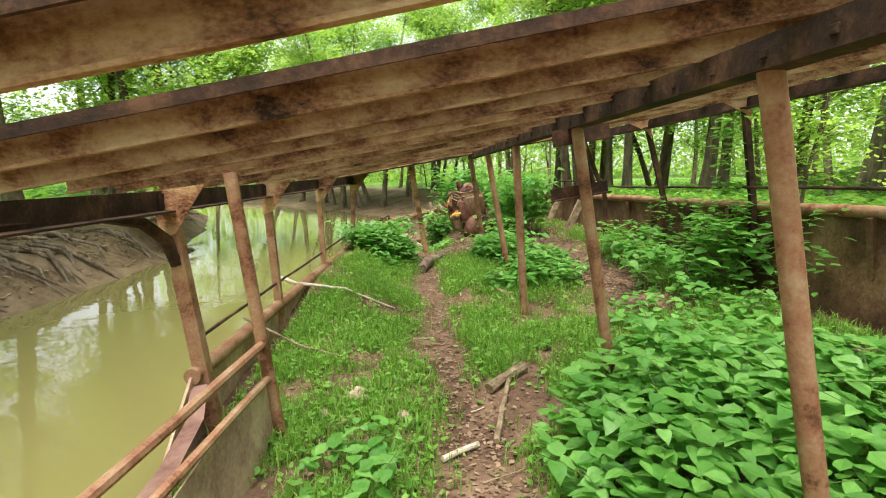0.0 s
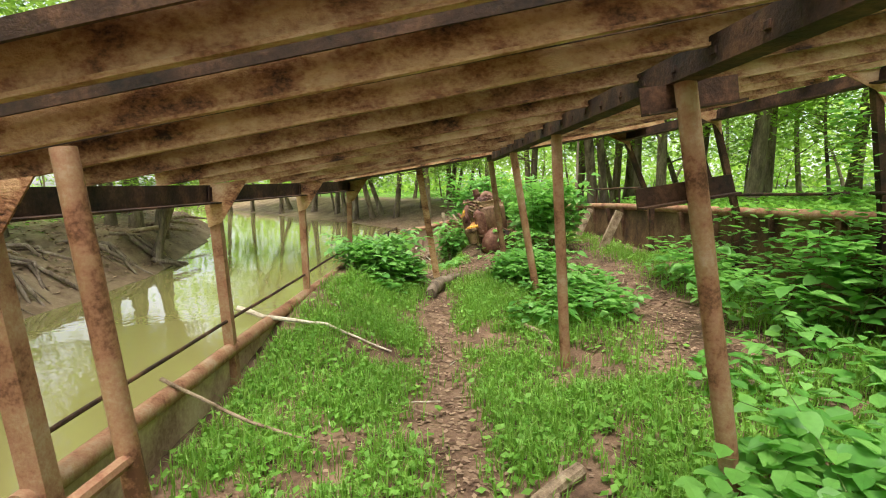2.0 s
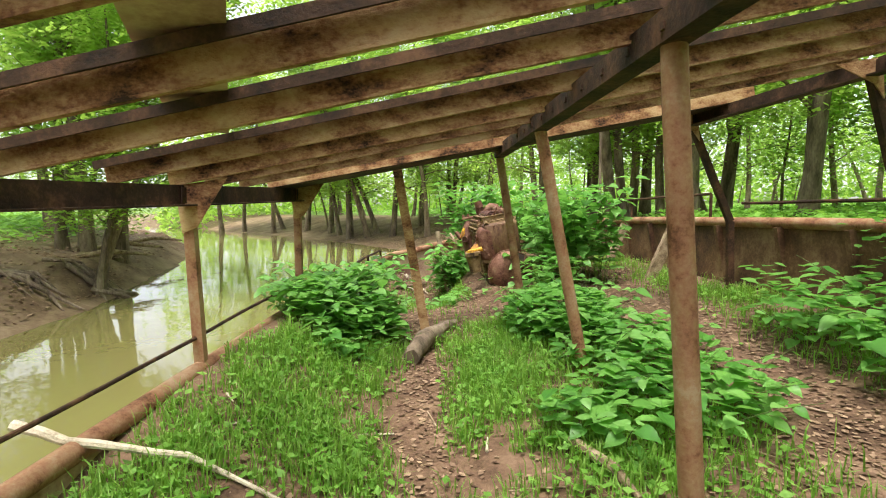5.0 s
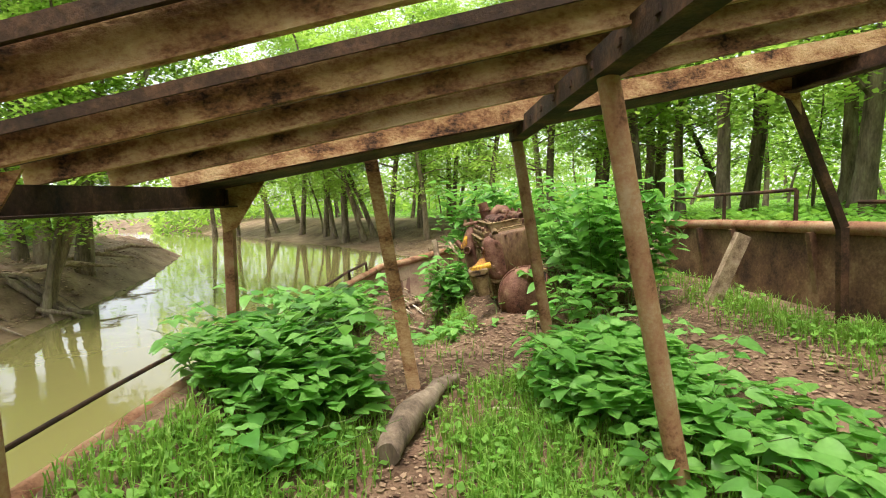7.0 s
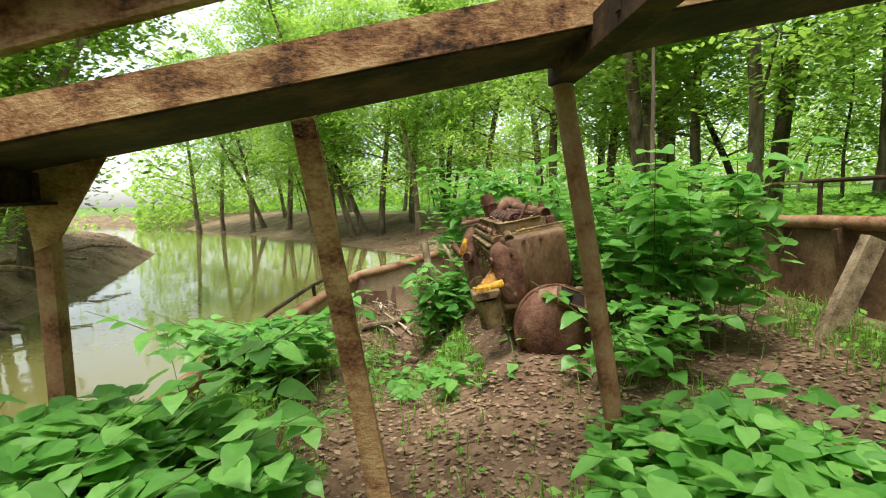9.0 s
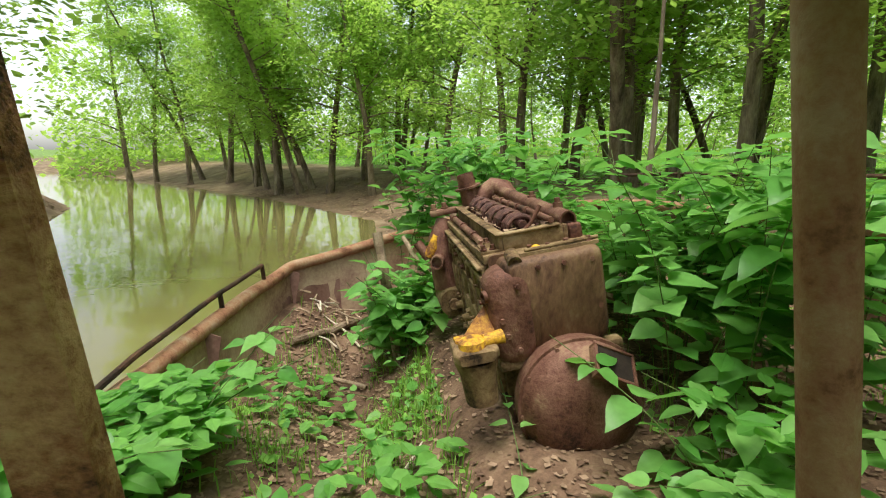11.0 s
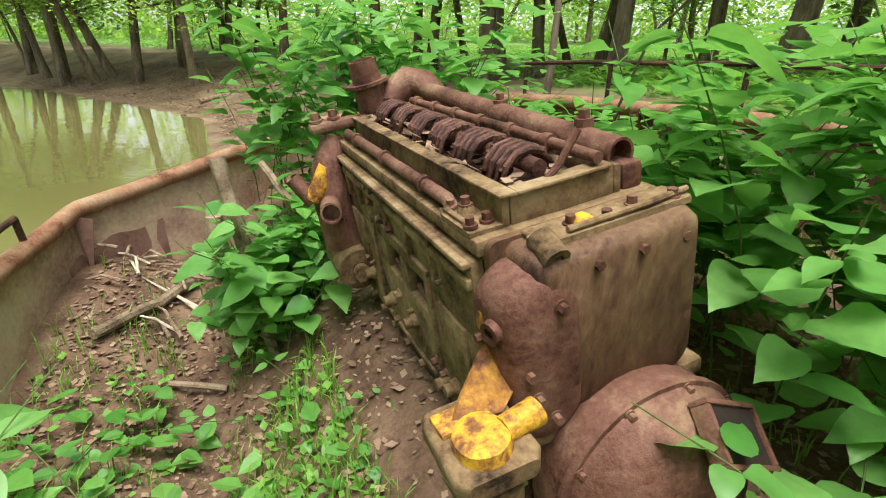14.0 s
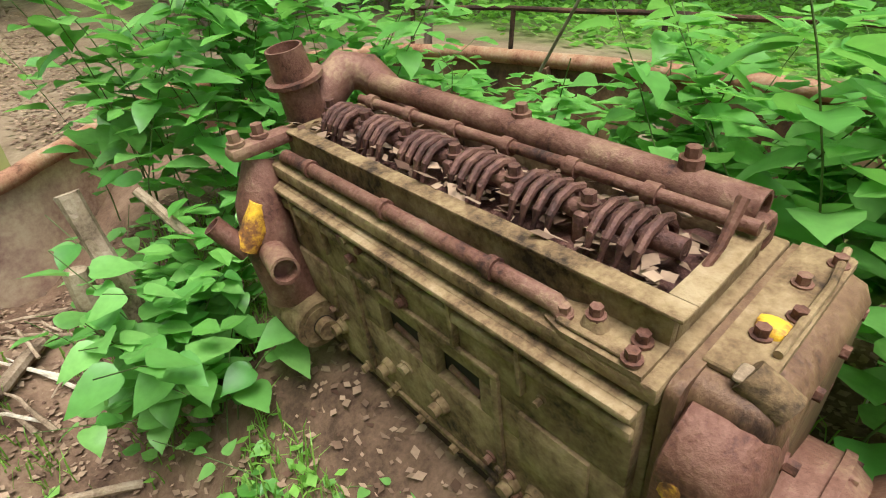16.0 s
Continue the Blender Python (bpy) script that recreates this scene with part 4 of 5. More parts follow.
# bracket plates on the second post
br = thing("post_bracket", pose(1.33, 4.16, 1.45), "rusted angle bracket bolted behind a pipe post", "bracket")
for name, z, h in (("lower_plate", 0.0, 0.09), ("upper_plate", 0.4, 0.12)):
    bm = bmesh.new()
    extrude_profile(bm, [(0, 0), (0.07, 0), (0.07, 0.01), (0.01, 0.01), (0.01, h), (0, h)], (-0.2, 0, z - 0.02), (0.24, 0.02, z + 0.05))
    part(name, bm, M_DARK, br)
bm = bmesh.new()
tube(bm, [(0.16, 0.03, 0.04), (0.0, 0.03, 0.45)], 0.02, 6)
part("diagonal", bm, M_DARK, br)

# ---- rotten bow post, branch, log, sticks, stones ----
def stick(name, pts, radii, mat, label, category="branch", n=8, rough_by=0.01):
    bm = bmesh.new()
    fine, rr = [], []
    for i, (a, b) in enumerate(zip(pts, pts[1:])):
        for k in range(4):
            fine.append(Vector(a).lerp(Vector(b), k / 4))
            rr.append(radii[i] + (radii[i + 1] - radii[i]) * k / 4)
    fine.append(Vector(pts[-1]))
    rr.append(radii[-1])
    tube(bm, [p + Vector(noise.noise_vector(p * 5)) * rough_by for p in fine], rr, n)
    roughen(bm, rough_by * 0.5, 14)
    return tagged(part(name, bm, mat, smooth=True), label, category)


def on(x, y, dz=0.0):
    return (x, y, deck_z(x, y) + dz)


stick("mooring_post", [(0.72, 14.05, 0.98), (0.8, 13.9, 0.5), (0.9, 13.6, -0.25)], [0.045, 0.045, 0.035], M_WOOD, "slanting rotten wooden post beside the engine", "post")
stick("mooring_post", [(0.66, 14.12, 0.62), (0.68, 14.1, 0.2)], [0.05, 0.06], M_WOOD, "broken stub of a wooden post", "post")
stick("plank", [(0.95, 14.0, 0.95), (1.1, 13.8, 0.7)], [0.022, 0.022], M_WOOD, "short broken stick leaning on the post", "stick")
stick("branch", [on(0.5, 15.0, 0.06), on(0.22, 14.6, 0.05), on(-0.1, 14.2, 0.06)], [0.035, 0.04, 0.035], M_WOOD, "grey-green fallen branch on the silt")
stick("branch", [on(0.6, 13.8, 0.03), on(0.25, 13.9, 0.04)], [0.022, 0.018], M_WOOD, "short dead branch on the silt")
stick("log", [on(0.3, 8.85, 0.06), on(0.42, 9.2, 0.09), on(0.57, 9.55, 0.08), on(0.78, 9.9, 0.05)], [0.07, 0.095, 0.07, 0.03], M_BARK, "split decayed log lying on the path", "log", 14, 0.045)
stick("branch", [(-1.62, 6.95, 0.36), (-1.36, 6.95, 0.27), on(-0.75, 6.9, 0.07), on(-0.1, 6.75, 0.02)], [0.03, 0.024, 0.016, 0.008], M_PALE, "long bleached branch over the gunwale")
stick("branch", [(-1.5, 5.2, 0.3), on(-0.95, 5.2, 0.12), on(-0.4, 5.0, 0.03)], [0.014, 0.012, 0.006], M_WOOD, "thin dead branch over the gunwale")
stick("root", [on(1.25, 7.15, 0.08), on(1.38, 6.85, 0.06), on(1.44, 6.68, 0.02)], [0.03, 0.03, 0.015], M_WOOD, "bleached broken root by the post", "root")
stick("branch", [on(0.62, 3.55, 0.03), on(0.85, 4.3, 0.04), on(1.05, 4.9, 0.03)], [0.022, 0.02, 0.012], M_WOOD, "dead branch across the path's edge")
stick("branch", [on(0.7, 4.3, 0.05), on(1.05, 4.55, 0.06)], [0.045, 0.04], M_WOOD, "thick rotten stick beside the path")
stick("branch", [on(-0.55, 3.9, 0.03), on(-0.1, 4.25, 0.04), on(0.1, 4.3, 0.03)], [0.018, 0.016, 0.008], M_WOOD, "broken stick on the path")
stick("branch", [on(0.25, 3.4, 0.03), on(0.5, 3.55, 0.03)], [0.022, 0.018], M_PALE, "short bleached stick on the path")
stick("branch", [on(2.1, 5.5, 0.03), on(2.55, 5.35, 0.03)], [0.035, 0.03], M_WOOD, "squared weathered timber offcut on the silt", "timber")
rnd = random.Random(5)
for k in range(110):
    x, y = rnd.uniform(-0.9, 3.6), rnd.uniform(2.6, 13.5)
    if 1.0 < x < 2.1 and y > 11:
        continue
    a, l = rnd.uniform(0, 6.3), rnd.uniform(0.08, 0.3)
    stick("twig", [on(x, y, 0.012), on(x + math.cos(a) * l, y + math.sin(a) * l, 0.015)], [rnd.uniform(0.005, 0.011), 0.004], rnd.choice([M_WOOD, M_PALE, M_WOOD]), "dry twig lying on the silt", "twig", 6, 0.006)


rnd = random.Random(15)
for k in range(26):
    x, y = rnd.uniform(0.0, 0.75), rnd.uniform(14.2, 15.2)
    a, l = rnd.gauss(2.2, 0.6), rnd.uniform(0.15, 0.5)
    stick("twig", [on(x, y, 0.02 + 0.006 * k), on(x + math.cos(a) * l / 2, y + math.sin(a) * l / 2, 0.04 + 0.005 * k), on(x + math.cos(a) * l, y + math.sin(a) * l, 0.02)], [rnd.uniform(0.006, 0.016), 0.01, 0.004], rnd.choice([M_WOOD, M_PALE, M_WOOD]), "dry drift twig piled in the bow", "twig", 6, 0.01)


def stone(x, y, r, label, mat=M_ROCK):
    bm = bmesh.new()
    bmesh.ops.create_icosphere(bm, subdivisions=3, radius=r)
    for v in bm.verts:
        v.co = v.co * (1 + 0.35 * noise.noise(v.co / r * 1.1 + Vector((x, y, 0)))) * 1.0
        v.co.z *= 0.75
    ob = part("stone", bm, mat, None, label)
    tagged(ob, "", "stone")
    ob.location = on(x, y, r * 0.45)


stone(-0.36, 4.35, 0.085, "pale pink broken stone on the path")
stone(0.0, 4.0, 0.05, "small pale stone on the path")
stone(-0.6, 4.15, 0.05, "flat tan chip of wood and stone")


# loose curved sheet at the low side
bm = bmesh.new()
P = [(-1.46, 4.0, 0.12), (-1.38, 3.7, 0.0), (-1.33, 3.2, -0.04), (-1.31, 2.8, -0.03), (-1.32, 2.2, 0.0)]
rows = []
for p in P:
    rows.append([bm.verts.new((p[0] + dx, p[1], p[2] + dz)) for dx, dz in ((-0.06, 0), (0.06, 0.02), (0.06, 0.014), (-0.06, -0.006))])
for r, s in zip(rows, rows[1:]):
    for k in range(4):
        bm.faces.new((r[k], r[(k + 1) % 4], s[(k + 1) % 4], s[k]))
bm.faces.new(rows[0]); bm.faces.new(rows[-1][::-1])
tagged(part("rubbing_strake", bm, M_HULLRED), "pale bent strip of sheet metal along the hull", "strip")

# ---- plants ----
def leaf_mesh(length, width, droop, seed):
    """A pointed oval leaf with a folded midrib."""
    rnd = random.Random(seed)
    verts, faces = [(0, 0, 0)], []
    st = [(0.03, 0.45), (0.1, 0.8), (0.24, 1.0), (0.42, 0.96), (0.6, 0.76), (0.77, 0.46), (0.91, 0.17)]
    for a, w in st:
        z = -droop * a * a * length
        x = a * length
        jig = rnd.uniform(-0.05, 0.05) * width
        verts += [(x - 0.03 * length, w * width / 2, z + 0.12 * width * w + jig), (x, 0, z), (x - 0.03 * length, -w * width / 2, z + 0.12 * width * w - jig)]
    verts.append((length, 0, -droop * length))
    faces += [(0, 2, 1), (0, 3, 2)]
    for k in range(len(st) - 1):
        b = 1 + 3 * k
        faces += [(b, b + 1, b + 4, b + 3), (b + 1, b + 2, b + 5, b + 4)]
    b = 1 + 3 * (len(st) - 1)
    t = len(verts) - 1
    faces += [(b, b + 1, t), (b + 1, b + 2, t)]
    return verts, faces


LEAVES = [mesh_data("leaf", *leaf_mesh(1.0, w, d, s), M_LEAF, True) for s, (w, d) in enumerate([(0.72, 0.1), (0.8, 0.2), (0.66, 0.05), (0.75, 0.3)])]


def make_plant(height, leaf, seed, nodes=6):
    """A stem with pairs of broad leaves, largest high up."""
    rnd = random.Random(seed)
    e = thing("leafy_plant", pose(0, 0, -50), "broad-leaved green woodland herb growing in the silt", "plant", "leafy plants")
    bm = bmesh.new()
    lean = Vector((rnd.uniform(-0.12, 0.12), rnd.uniform(-0.12, 0.12), 0))
    pts = [Vector((0, 0, -0.06)) + (lean * k + Vector((0, 0, height))) * (k / 6) for k in range(7)]
    tube(bm, pts, [0.0045 - 0.0004 * k for k in range(7)], 5, False)
    stem = part("stem", bm, M_STEM, e, smooth=True)
    for k in range(nodes):
        a = 0.32 + 0.68 * k / (nodes - 1)
        i = a * 6
        p = pts[min(5, int(i))].lerp(pts[min(6, int(i) + 1)], i - int(i))
        turn = rnd.uniform(0, 0.6) + (k % 2) * math.pi / 2
        for s in (0, math.pi):
            size = leaf * (0.7 + 0.45 * math.sin(math.pi * (0.15 + 0.7 * a))) * rnd.uniform(0.8, 1.15) * (0.75 if k == nodes - 1 else 1)
            ob = new("leaf", rnd.choice(LEAVES))
            ob.parent = e
            th = turn + s + rnd.uniform(-0.3, 0.3)
            off = Vector((math.cos(th), math.sin(th), 0.35)) * 0.035
            ob.matrix_basis = Matrix.LocRotScale(p + off, Euler((rnd.uniform(-0.4, 0.4), rnd.uniform(-0.4, 0.4), th)), (size, size, size))
    return e


VARIANTS = [make_plant(h, l, s, n) for s, (h, l, n) in enumerate([(0.5, 0.145, 5), (0.6, 0.155, 5), (0.7, 0.16, 6), (0.42, 0.13, 4), (0.85, 0.17, 6), (1.05, 0.18, 7), (0.3, 0.1, 3), (1.5, 0.185, 9)])]
PLANTED = set()


def plant(x, y, v, scale, rnd, base=None):
    z = deck_z(x, y) if base is None else base
    m = pose(x, y, z, 0, 0, rnd.uniform(0, 360)) @ Matrix.Diagonal((scale, scale, scale, 1))
    proto = VARIANTS[v]
    if v not in PLANTED:
        PLANTED.add(v)
        proto.matrix_world = m
        return
    c = copy_thing(proto, m)
    c.matrix_basis = m


def patch(cx, cy, rx, ry, count, kinds, seed, scale=(0.85, 1.15), dome=0.0):
    rnd = random.Random(seed)
    for _ in range(count):
        r, a = math.sqrt(rnd.random()), rnd.uniform(0, 2 * math.pi)
        x, y = cx + rx * r * math.cos(a), cy + ry * r * math.sin(a)
        plant(x, y, rnd.choice(kinds), rnd.uniform(*scale) * (1 - dome * r * r), rnd)


# ORDER: right of the path, low side, round the posts, round the engine
PATCHES = [
    # x, y, reach x, reach y, plants, kinds, scale, dome, extra leaves, their height
    (2.2, 3.0, 1.2, 1.35, 64, [0, 1, 2], (0.85, 1.15), 0.2, 1900, 0.5),
    (1.2, 2.8, 0.4, 0.8, 14, [3, 0], (0.7, 1.0), 0.0, 200, 0.3),
    (-0.36, 9.5, 0.6, 0.65, 58, [0, 1, 2], (0.85, 1.12), 0.3, 900, 0.45),
    (-0.25, 8.75, 0.25, 0.3, 6, [3, 6], (0.8, 1.1), 0.0, 60, 0.15),
    (1.72, 9.3, 0.5, 0.8, 48, [0, 3, 1], (0.85, 1.1), 0.3, 700, 0.4),
    (2.05, 8.3, 0.55, 0.7, 22, [3, 0], (0.8, 1.05), 0.3, 350, 0.3),
    (1.85, 7.35, 0.75, 0.4, 20, [3, 0], (0.8, 1.0), 0.2, 250, 0.3),
    (2.62, 11.85, 0.5, 0.9, 46, [5, 7, 7], (0.9, 1.15), 0.1, 550, 1.4),
    (2.15, 10.95, 0.25, 0.25, 8, [4, 0, 1], (0.9, 1.15), 0.0, 80, 0.5),
    (2.65, 13.1, 0.5, 0.9, 28, [4, 5], (0.9, 1.15), 0.0, 600, 0.9),
    (0.92, 13.8, 0.22, 0.35, 20, [4, 5], (0.8, 1.15), 0.0, 80, 0.7),
    (-0.42, 11.7, 0.4, 0.6, 28, [0, 1, 2], (1.0, 1.3), 0.2, 400, 0.5),
    (3.5, 7.4, 0.45, 1.6, 24, [0, 3, 1, 2], (0.8, 1.15), 0.0, 500, 0.5),
    (3.75, 6.2, 0.25, 0.5, 9, [4, 5], (0.85, 1.1), 0.0, 250, 0.9),
    (2.9, 5.3, 0.8, 0.7, 12, [3, 6, 0], (0.8, 1.1), 0.0, 150, 0.25),
    (0.7, 11.9, 0.35, 0.7, 10, [6], (0.7, 1.1), 0.0, 60, 0.15),
    (0.85, 12.7, 0.26, 0.75, 16, [6], (0.55, 0.9), 0.0, 16, 0.12),
    (0.85, 14.0, 0.25, 0.4, 14, [0, 1, 4], (0.8, 1.1), 0.0, 60, 0.5),
    (0.1, 13.2, 0.4, 0.6, 8, [6], (0.7, 1.1), 0.0, 50, 0.15),
    (-0.35, 3.3, 0.3, 0.5, 8, [6, 3], (0.6, 0.9), 0.0, 60, 0.2),
]
for k, (cx, cy, rx, ry, count, kinds, scale, dome, _, _) in enumerate(PATCHES):
    patch(cx, cy, rx, ry, round(count * 0.68), kinds, 11 + k, scale, dome)
rnd = random.Random(21)
for k in range(28):
    plant(rnd.uniform(0.95, 2.4), rnd.uniform(13.95, 15.1), rnd.choice([5, 7, 7]), rnd.uniform(0.9, 1.1), rnd, 0.5)
for k in range(13):
    plant(rnd.uniform(1.9, 3.4), rnd.uniform(13.9, 15.6), rnd.choice([2, 4]), rnd.uniform(0.9, 1.15), rnd, 0.4)


for x, y, v, k in ((1.86, 11.2, 0, 0.95), (1.75, 11.05, 3, 1.0), (1.62, 11.12, 3, 0.85), (1.98, 11.05, 1, 1.0), (1.3, 11.3, 6, 1.0)):
    plant(x, y, v, k, rnd)


# grass, ground cover and litter, scattered as loose masses
def scatter(name, count, seed, place, shape, mat, label, category):
    rnd = random.Random(seed)
    verts, faces = [], []
    tries = 0
    while len(faces) < count and tries < count * 8:
        tries += 1
        spot = place(rnd)
        if spot is None:
            continue
        shape(rnd, Vector(spot), verts, faces)
    return tagged(raw(name, verts, faces, mat), label, category, kind="stuff")


def blade(lo, hi, wide):
    def shape(rnd, p, verts, faces):
        h, a, w = rnd.uniform(lo, hi), rnd.uniform(0, 6.28), rnd.uniform(0.6, 1.2) * wide
        d, s = Vector((math.cos(a), math.sin(a), 0)), Vector((-math.sin(a), math.cos(a), 0)) * w
        bend = rnd.uniform(0.15, 0.75) * h
        b = len(verts)
        q, r = p + d * bend * 0.35 + Vector((0, 0, h * 0.65)), p + d * bend + Vector((0, 0, h * (1 - 0.3 * bend / h)))
        verts.extend([p - s, p + s, q - s * 0.8, q + s * 0.8, r])
        faces.extend([(b, b + 1, b + 3, b + 2), (b + 2, b + 3, b + 4)])
    return shape


def small_leaf(lo, hi, lift, flat=0.5):
    def shape(rnd, p, verts, faces):
        l, a = rnd.uniform(lo, hi), rnd.uniform(0, 6.28)
        d = Vector((math.cos(a), math.sin(a), rnd.uniform(-flat, flat)))
        s = Vector((-math.sin(a), math.cos(a), rnd.uniform(-flat, flat))) * l * 0.33
        p = p + Vector((0, 0, rnd.uniform(0, lift)))
        b = len(verts)
        verts.extend([p, p + d * l * 0.45 + s, p + d * l, p + d * l * 0.45 - s])
        faces.append((b, b + 1, b + 2, b + 3))
    return shape


def broad_leaf(lo, hi):
    def shape(rnd, p, verts, faces):
        l, a = rnd.uniform(lo, hi), rnd.uniform(0, 6.28)
        d = Vector((math.cos(a), math.sin(a), rnd.uniform(-0.35, 0.35)))
        s = Vector((-math.sin(a), math.cos(a), rnd.uniform(-0.3, 0.3))) * l * 0.36
        up = Vector((0, 0, 0.05 * l))
        b = len(verts)
        verts.extend([p, p + d * l * 0.25 + s * 0.9 + up, p + d * l * 0.6 + s * 0.8 + up, p + d * l - up, p + d * l * 0.6 - s * 0.8 + up, p + d * l * 0.25 - s * 0.9 + up])
        faces.extend([(b, b + 1, b + 2, b + 3), (b, b + 3, b + 4, b + 5)])
    return shape


for k, (cx, cy, rx, ry, _, _, _, dome, extra, tall) in enumerate(PATCHES):
    def spot(rnd):
        q, a = math.sqrt(rnd.random()), rnd.uniform(0, 2 * math.pi)
        x, y = cx + rx * q * math.cos(a), cy + ry * q * math.sin(a)
        return on(x, y, tall * (1 - dome * q * q) * (0.15 + 0.85 * math.sqrt(rnd.random())))
    scatter("foliage", extra * 2, 100 + k, spot, broad_leaf(0.08, 0.16), M_LEAFS, "dense broad green leaves of woodland herbs", "foliage")
scatter("foliage", 1700, 130, lambda rnd: (rnd.uniform(1.0, 3.2), rnd.uniform(13.9, 15.5), 0.5 + 1.4 * rnd.random()), broad_leaf(0.08, 0.17), M_LEAFS, "dense broad green leaves behind the engine", "foliage")
scatter("vine", 900, 131, lambda rnd: (4.1 - 0.25 * rnd.random(), 4.8 + 3.6 * rnd.random(), 0.4 + 0.95 * rnd.random() ** 0.7), broad_leaf(0.07, 0.14), M_LEAFS, "green creeper climbing the hull plating", "vine")
scatter("vine", 420, 132, lambda rnd: (lambda z: (4.05 - 0.19 * (z - 0.45) + rnd.gauss(0, 0.07), 6.15 + rnd.gauss(0, 0.08), z))(0.6 + 1.7 * rnd.random()), broad_leaf(0.06, 0.13), M_LEAFS, "green creeper winding up a strut", "vine")


def inside(x, y):
    return side_x(y, -1) + 0.12 < x < side_x(y, 1) - 0.1


def bare(x, y):
    """How bare the silt is trodden: the path by the low side and the one by the high side."""
    wob = 0.12 * noise.noise(Vector((0, y * 0.9, 4)))
    a = math.exp(-((x - 0.42 - wob - 0.05 * max(0, 5 - y)) / (0.22 + 0.06 * max(0, 5 - y))) ** 2)
    b = math.exp(-((x - 2.8 - wob) / 0.85) ** 2) * smoothstep(4.5, 6.5, y)
    c = smoothstep(9.6, 10.6, y) * smoothstep(-0.5, -0.1, x) * smoothstep(1.2, 0.5, x) * 0.62
    d = smoothstep(9.5, 10.0, y) * smoothstep(11.7, 11.0, y) * smoothstep(0.0, 0.3, x) * smoothstep(2.4, 2.1, x) * 0.85
    return min(1, max(a, b, c, d))


def grassy(y0, y1, k=1.0):
    def place(rnd):
        x, y = rnd.uniform(-1.4, 4.0), rnd.uniform(y0, y1)
        if not inside(x, y) or (1.1 < x < 2.0 and 11 < y < 13.6):
            return None
        clump = 0.52 + 1.1 * noise.noise(Vector((x * 1.6, y * 1.6, 2))) + 0.5 * noise.noise(Vector((x * 5, y * 5, 7)))
        if (x - 1.66) ** 2 + (y - 6.36) ** 2 < 0.06:
            return None
        if rnd.random() < (1 - bare(x, y)) ** 1.6 * clump * k * (1 - 0.4 * smoothstep(9.8, 10.8, y)):
            return on(x, y, -0.01)
        return None
    return place


def littered(rnd):
    x, y = rnd.uniform(-1.0, 4.0), rnd.uniform(1.5, 15.5)
    if inside(x, y) and rnd.random() < 0.18 + 0.85 * bare(x, y) + 0.35 * smoothstep(10, 11.5, y):
        return on(x, y, 0.004)
    return None


scatter("grass", 130000, 31, grassy(2.2, 15, 1.3), blade(0.05, 0.2, 0.0045), M_GRASS, "fresh green grass growing in the silt", "grass")
scatter("ground_cover", 24000, 32, grassy(2.0, 14, 1.2), small_leaf(0.03, 0.075, 0.1), M_COVER, "low small-leaved green ground cover on the silt", "ground cover")
scatter("leaf_litter", 30000, 33, littered, small_leaf(0.018, 0.06, 0.008, 0.25), M_LITTER, "dry brown leaf litter and wood chips", "leaf litter")


def on_head(rnd):
    m = engine.matrix_basis
    return m @ Vector((rnd.uniform(0.15, 0.45), rnd.uniform(0.08, 1.42), 0.06 + rnd.uniform(0, 0.03)))


scatter("dry_leaves", 340, 34, on_head, small_leaf(0.02, 0.075, 0.03, 0.5), M_LITTER, "dry leaves caught in the rocker trough", "leaf litter")


def meadow(rnd):
    x, y = 4.4 + 32 * rnd.random() ** 1.7, rnd.uniform(-2, 46)
    if creek_gap(x, y)[0] < 6 or rnd.random() > greenness(x, y) + 0.1:
        return None
    return (x, y, land(x, y))


def far_bank(rnd):
    if rnd.random() < 0.5:
        x, y = rnd.uniform(-34, 10), rnd.uniform(30, 60)
    else:
        x, y = rnd.uniform(-26, -10), rnd.uniform(4, 40)
    if rnd.random() > greenness(x, y):
        return None
    return (x, y, land(x, y))


scatter("undergrowth", 70000, 35, meadow, small_leaf(0.07, 0.2, 0.3), M_COVER, "bright green woodland undergrowth beyond the boat", "undergrowth")
scatter("undergrowth", 24000, 36, far_bank, small_leaf(0.12, 0.34, 0.5), M_COVER, "green undergrowth on the creek's banks", "undergrowth")


scatter("bank_debris", 30000, 37, lambda rnd: (lambda x, y: (x, y, land(x, y) + 0.02) if 0.3 < creek_gap(x, y)[0] < 5 else None)(rnd.uniform(-16, 3), rnd.uniform(4, 42)), small_leaf(0.04, 0.14, 0.02, 0.3), M_LITTER, "drift debris and dead leaves on the mud banks", "debris")


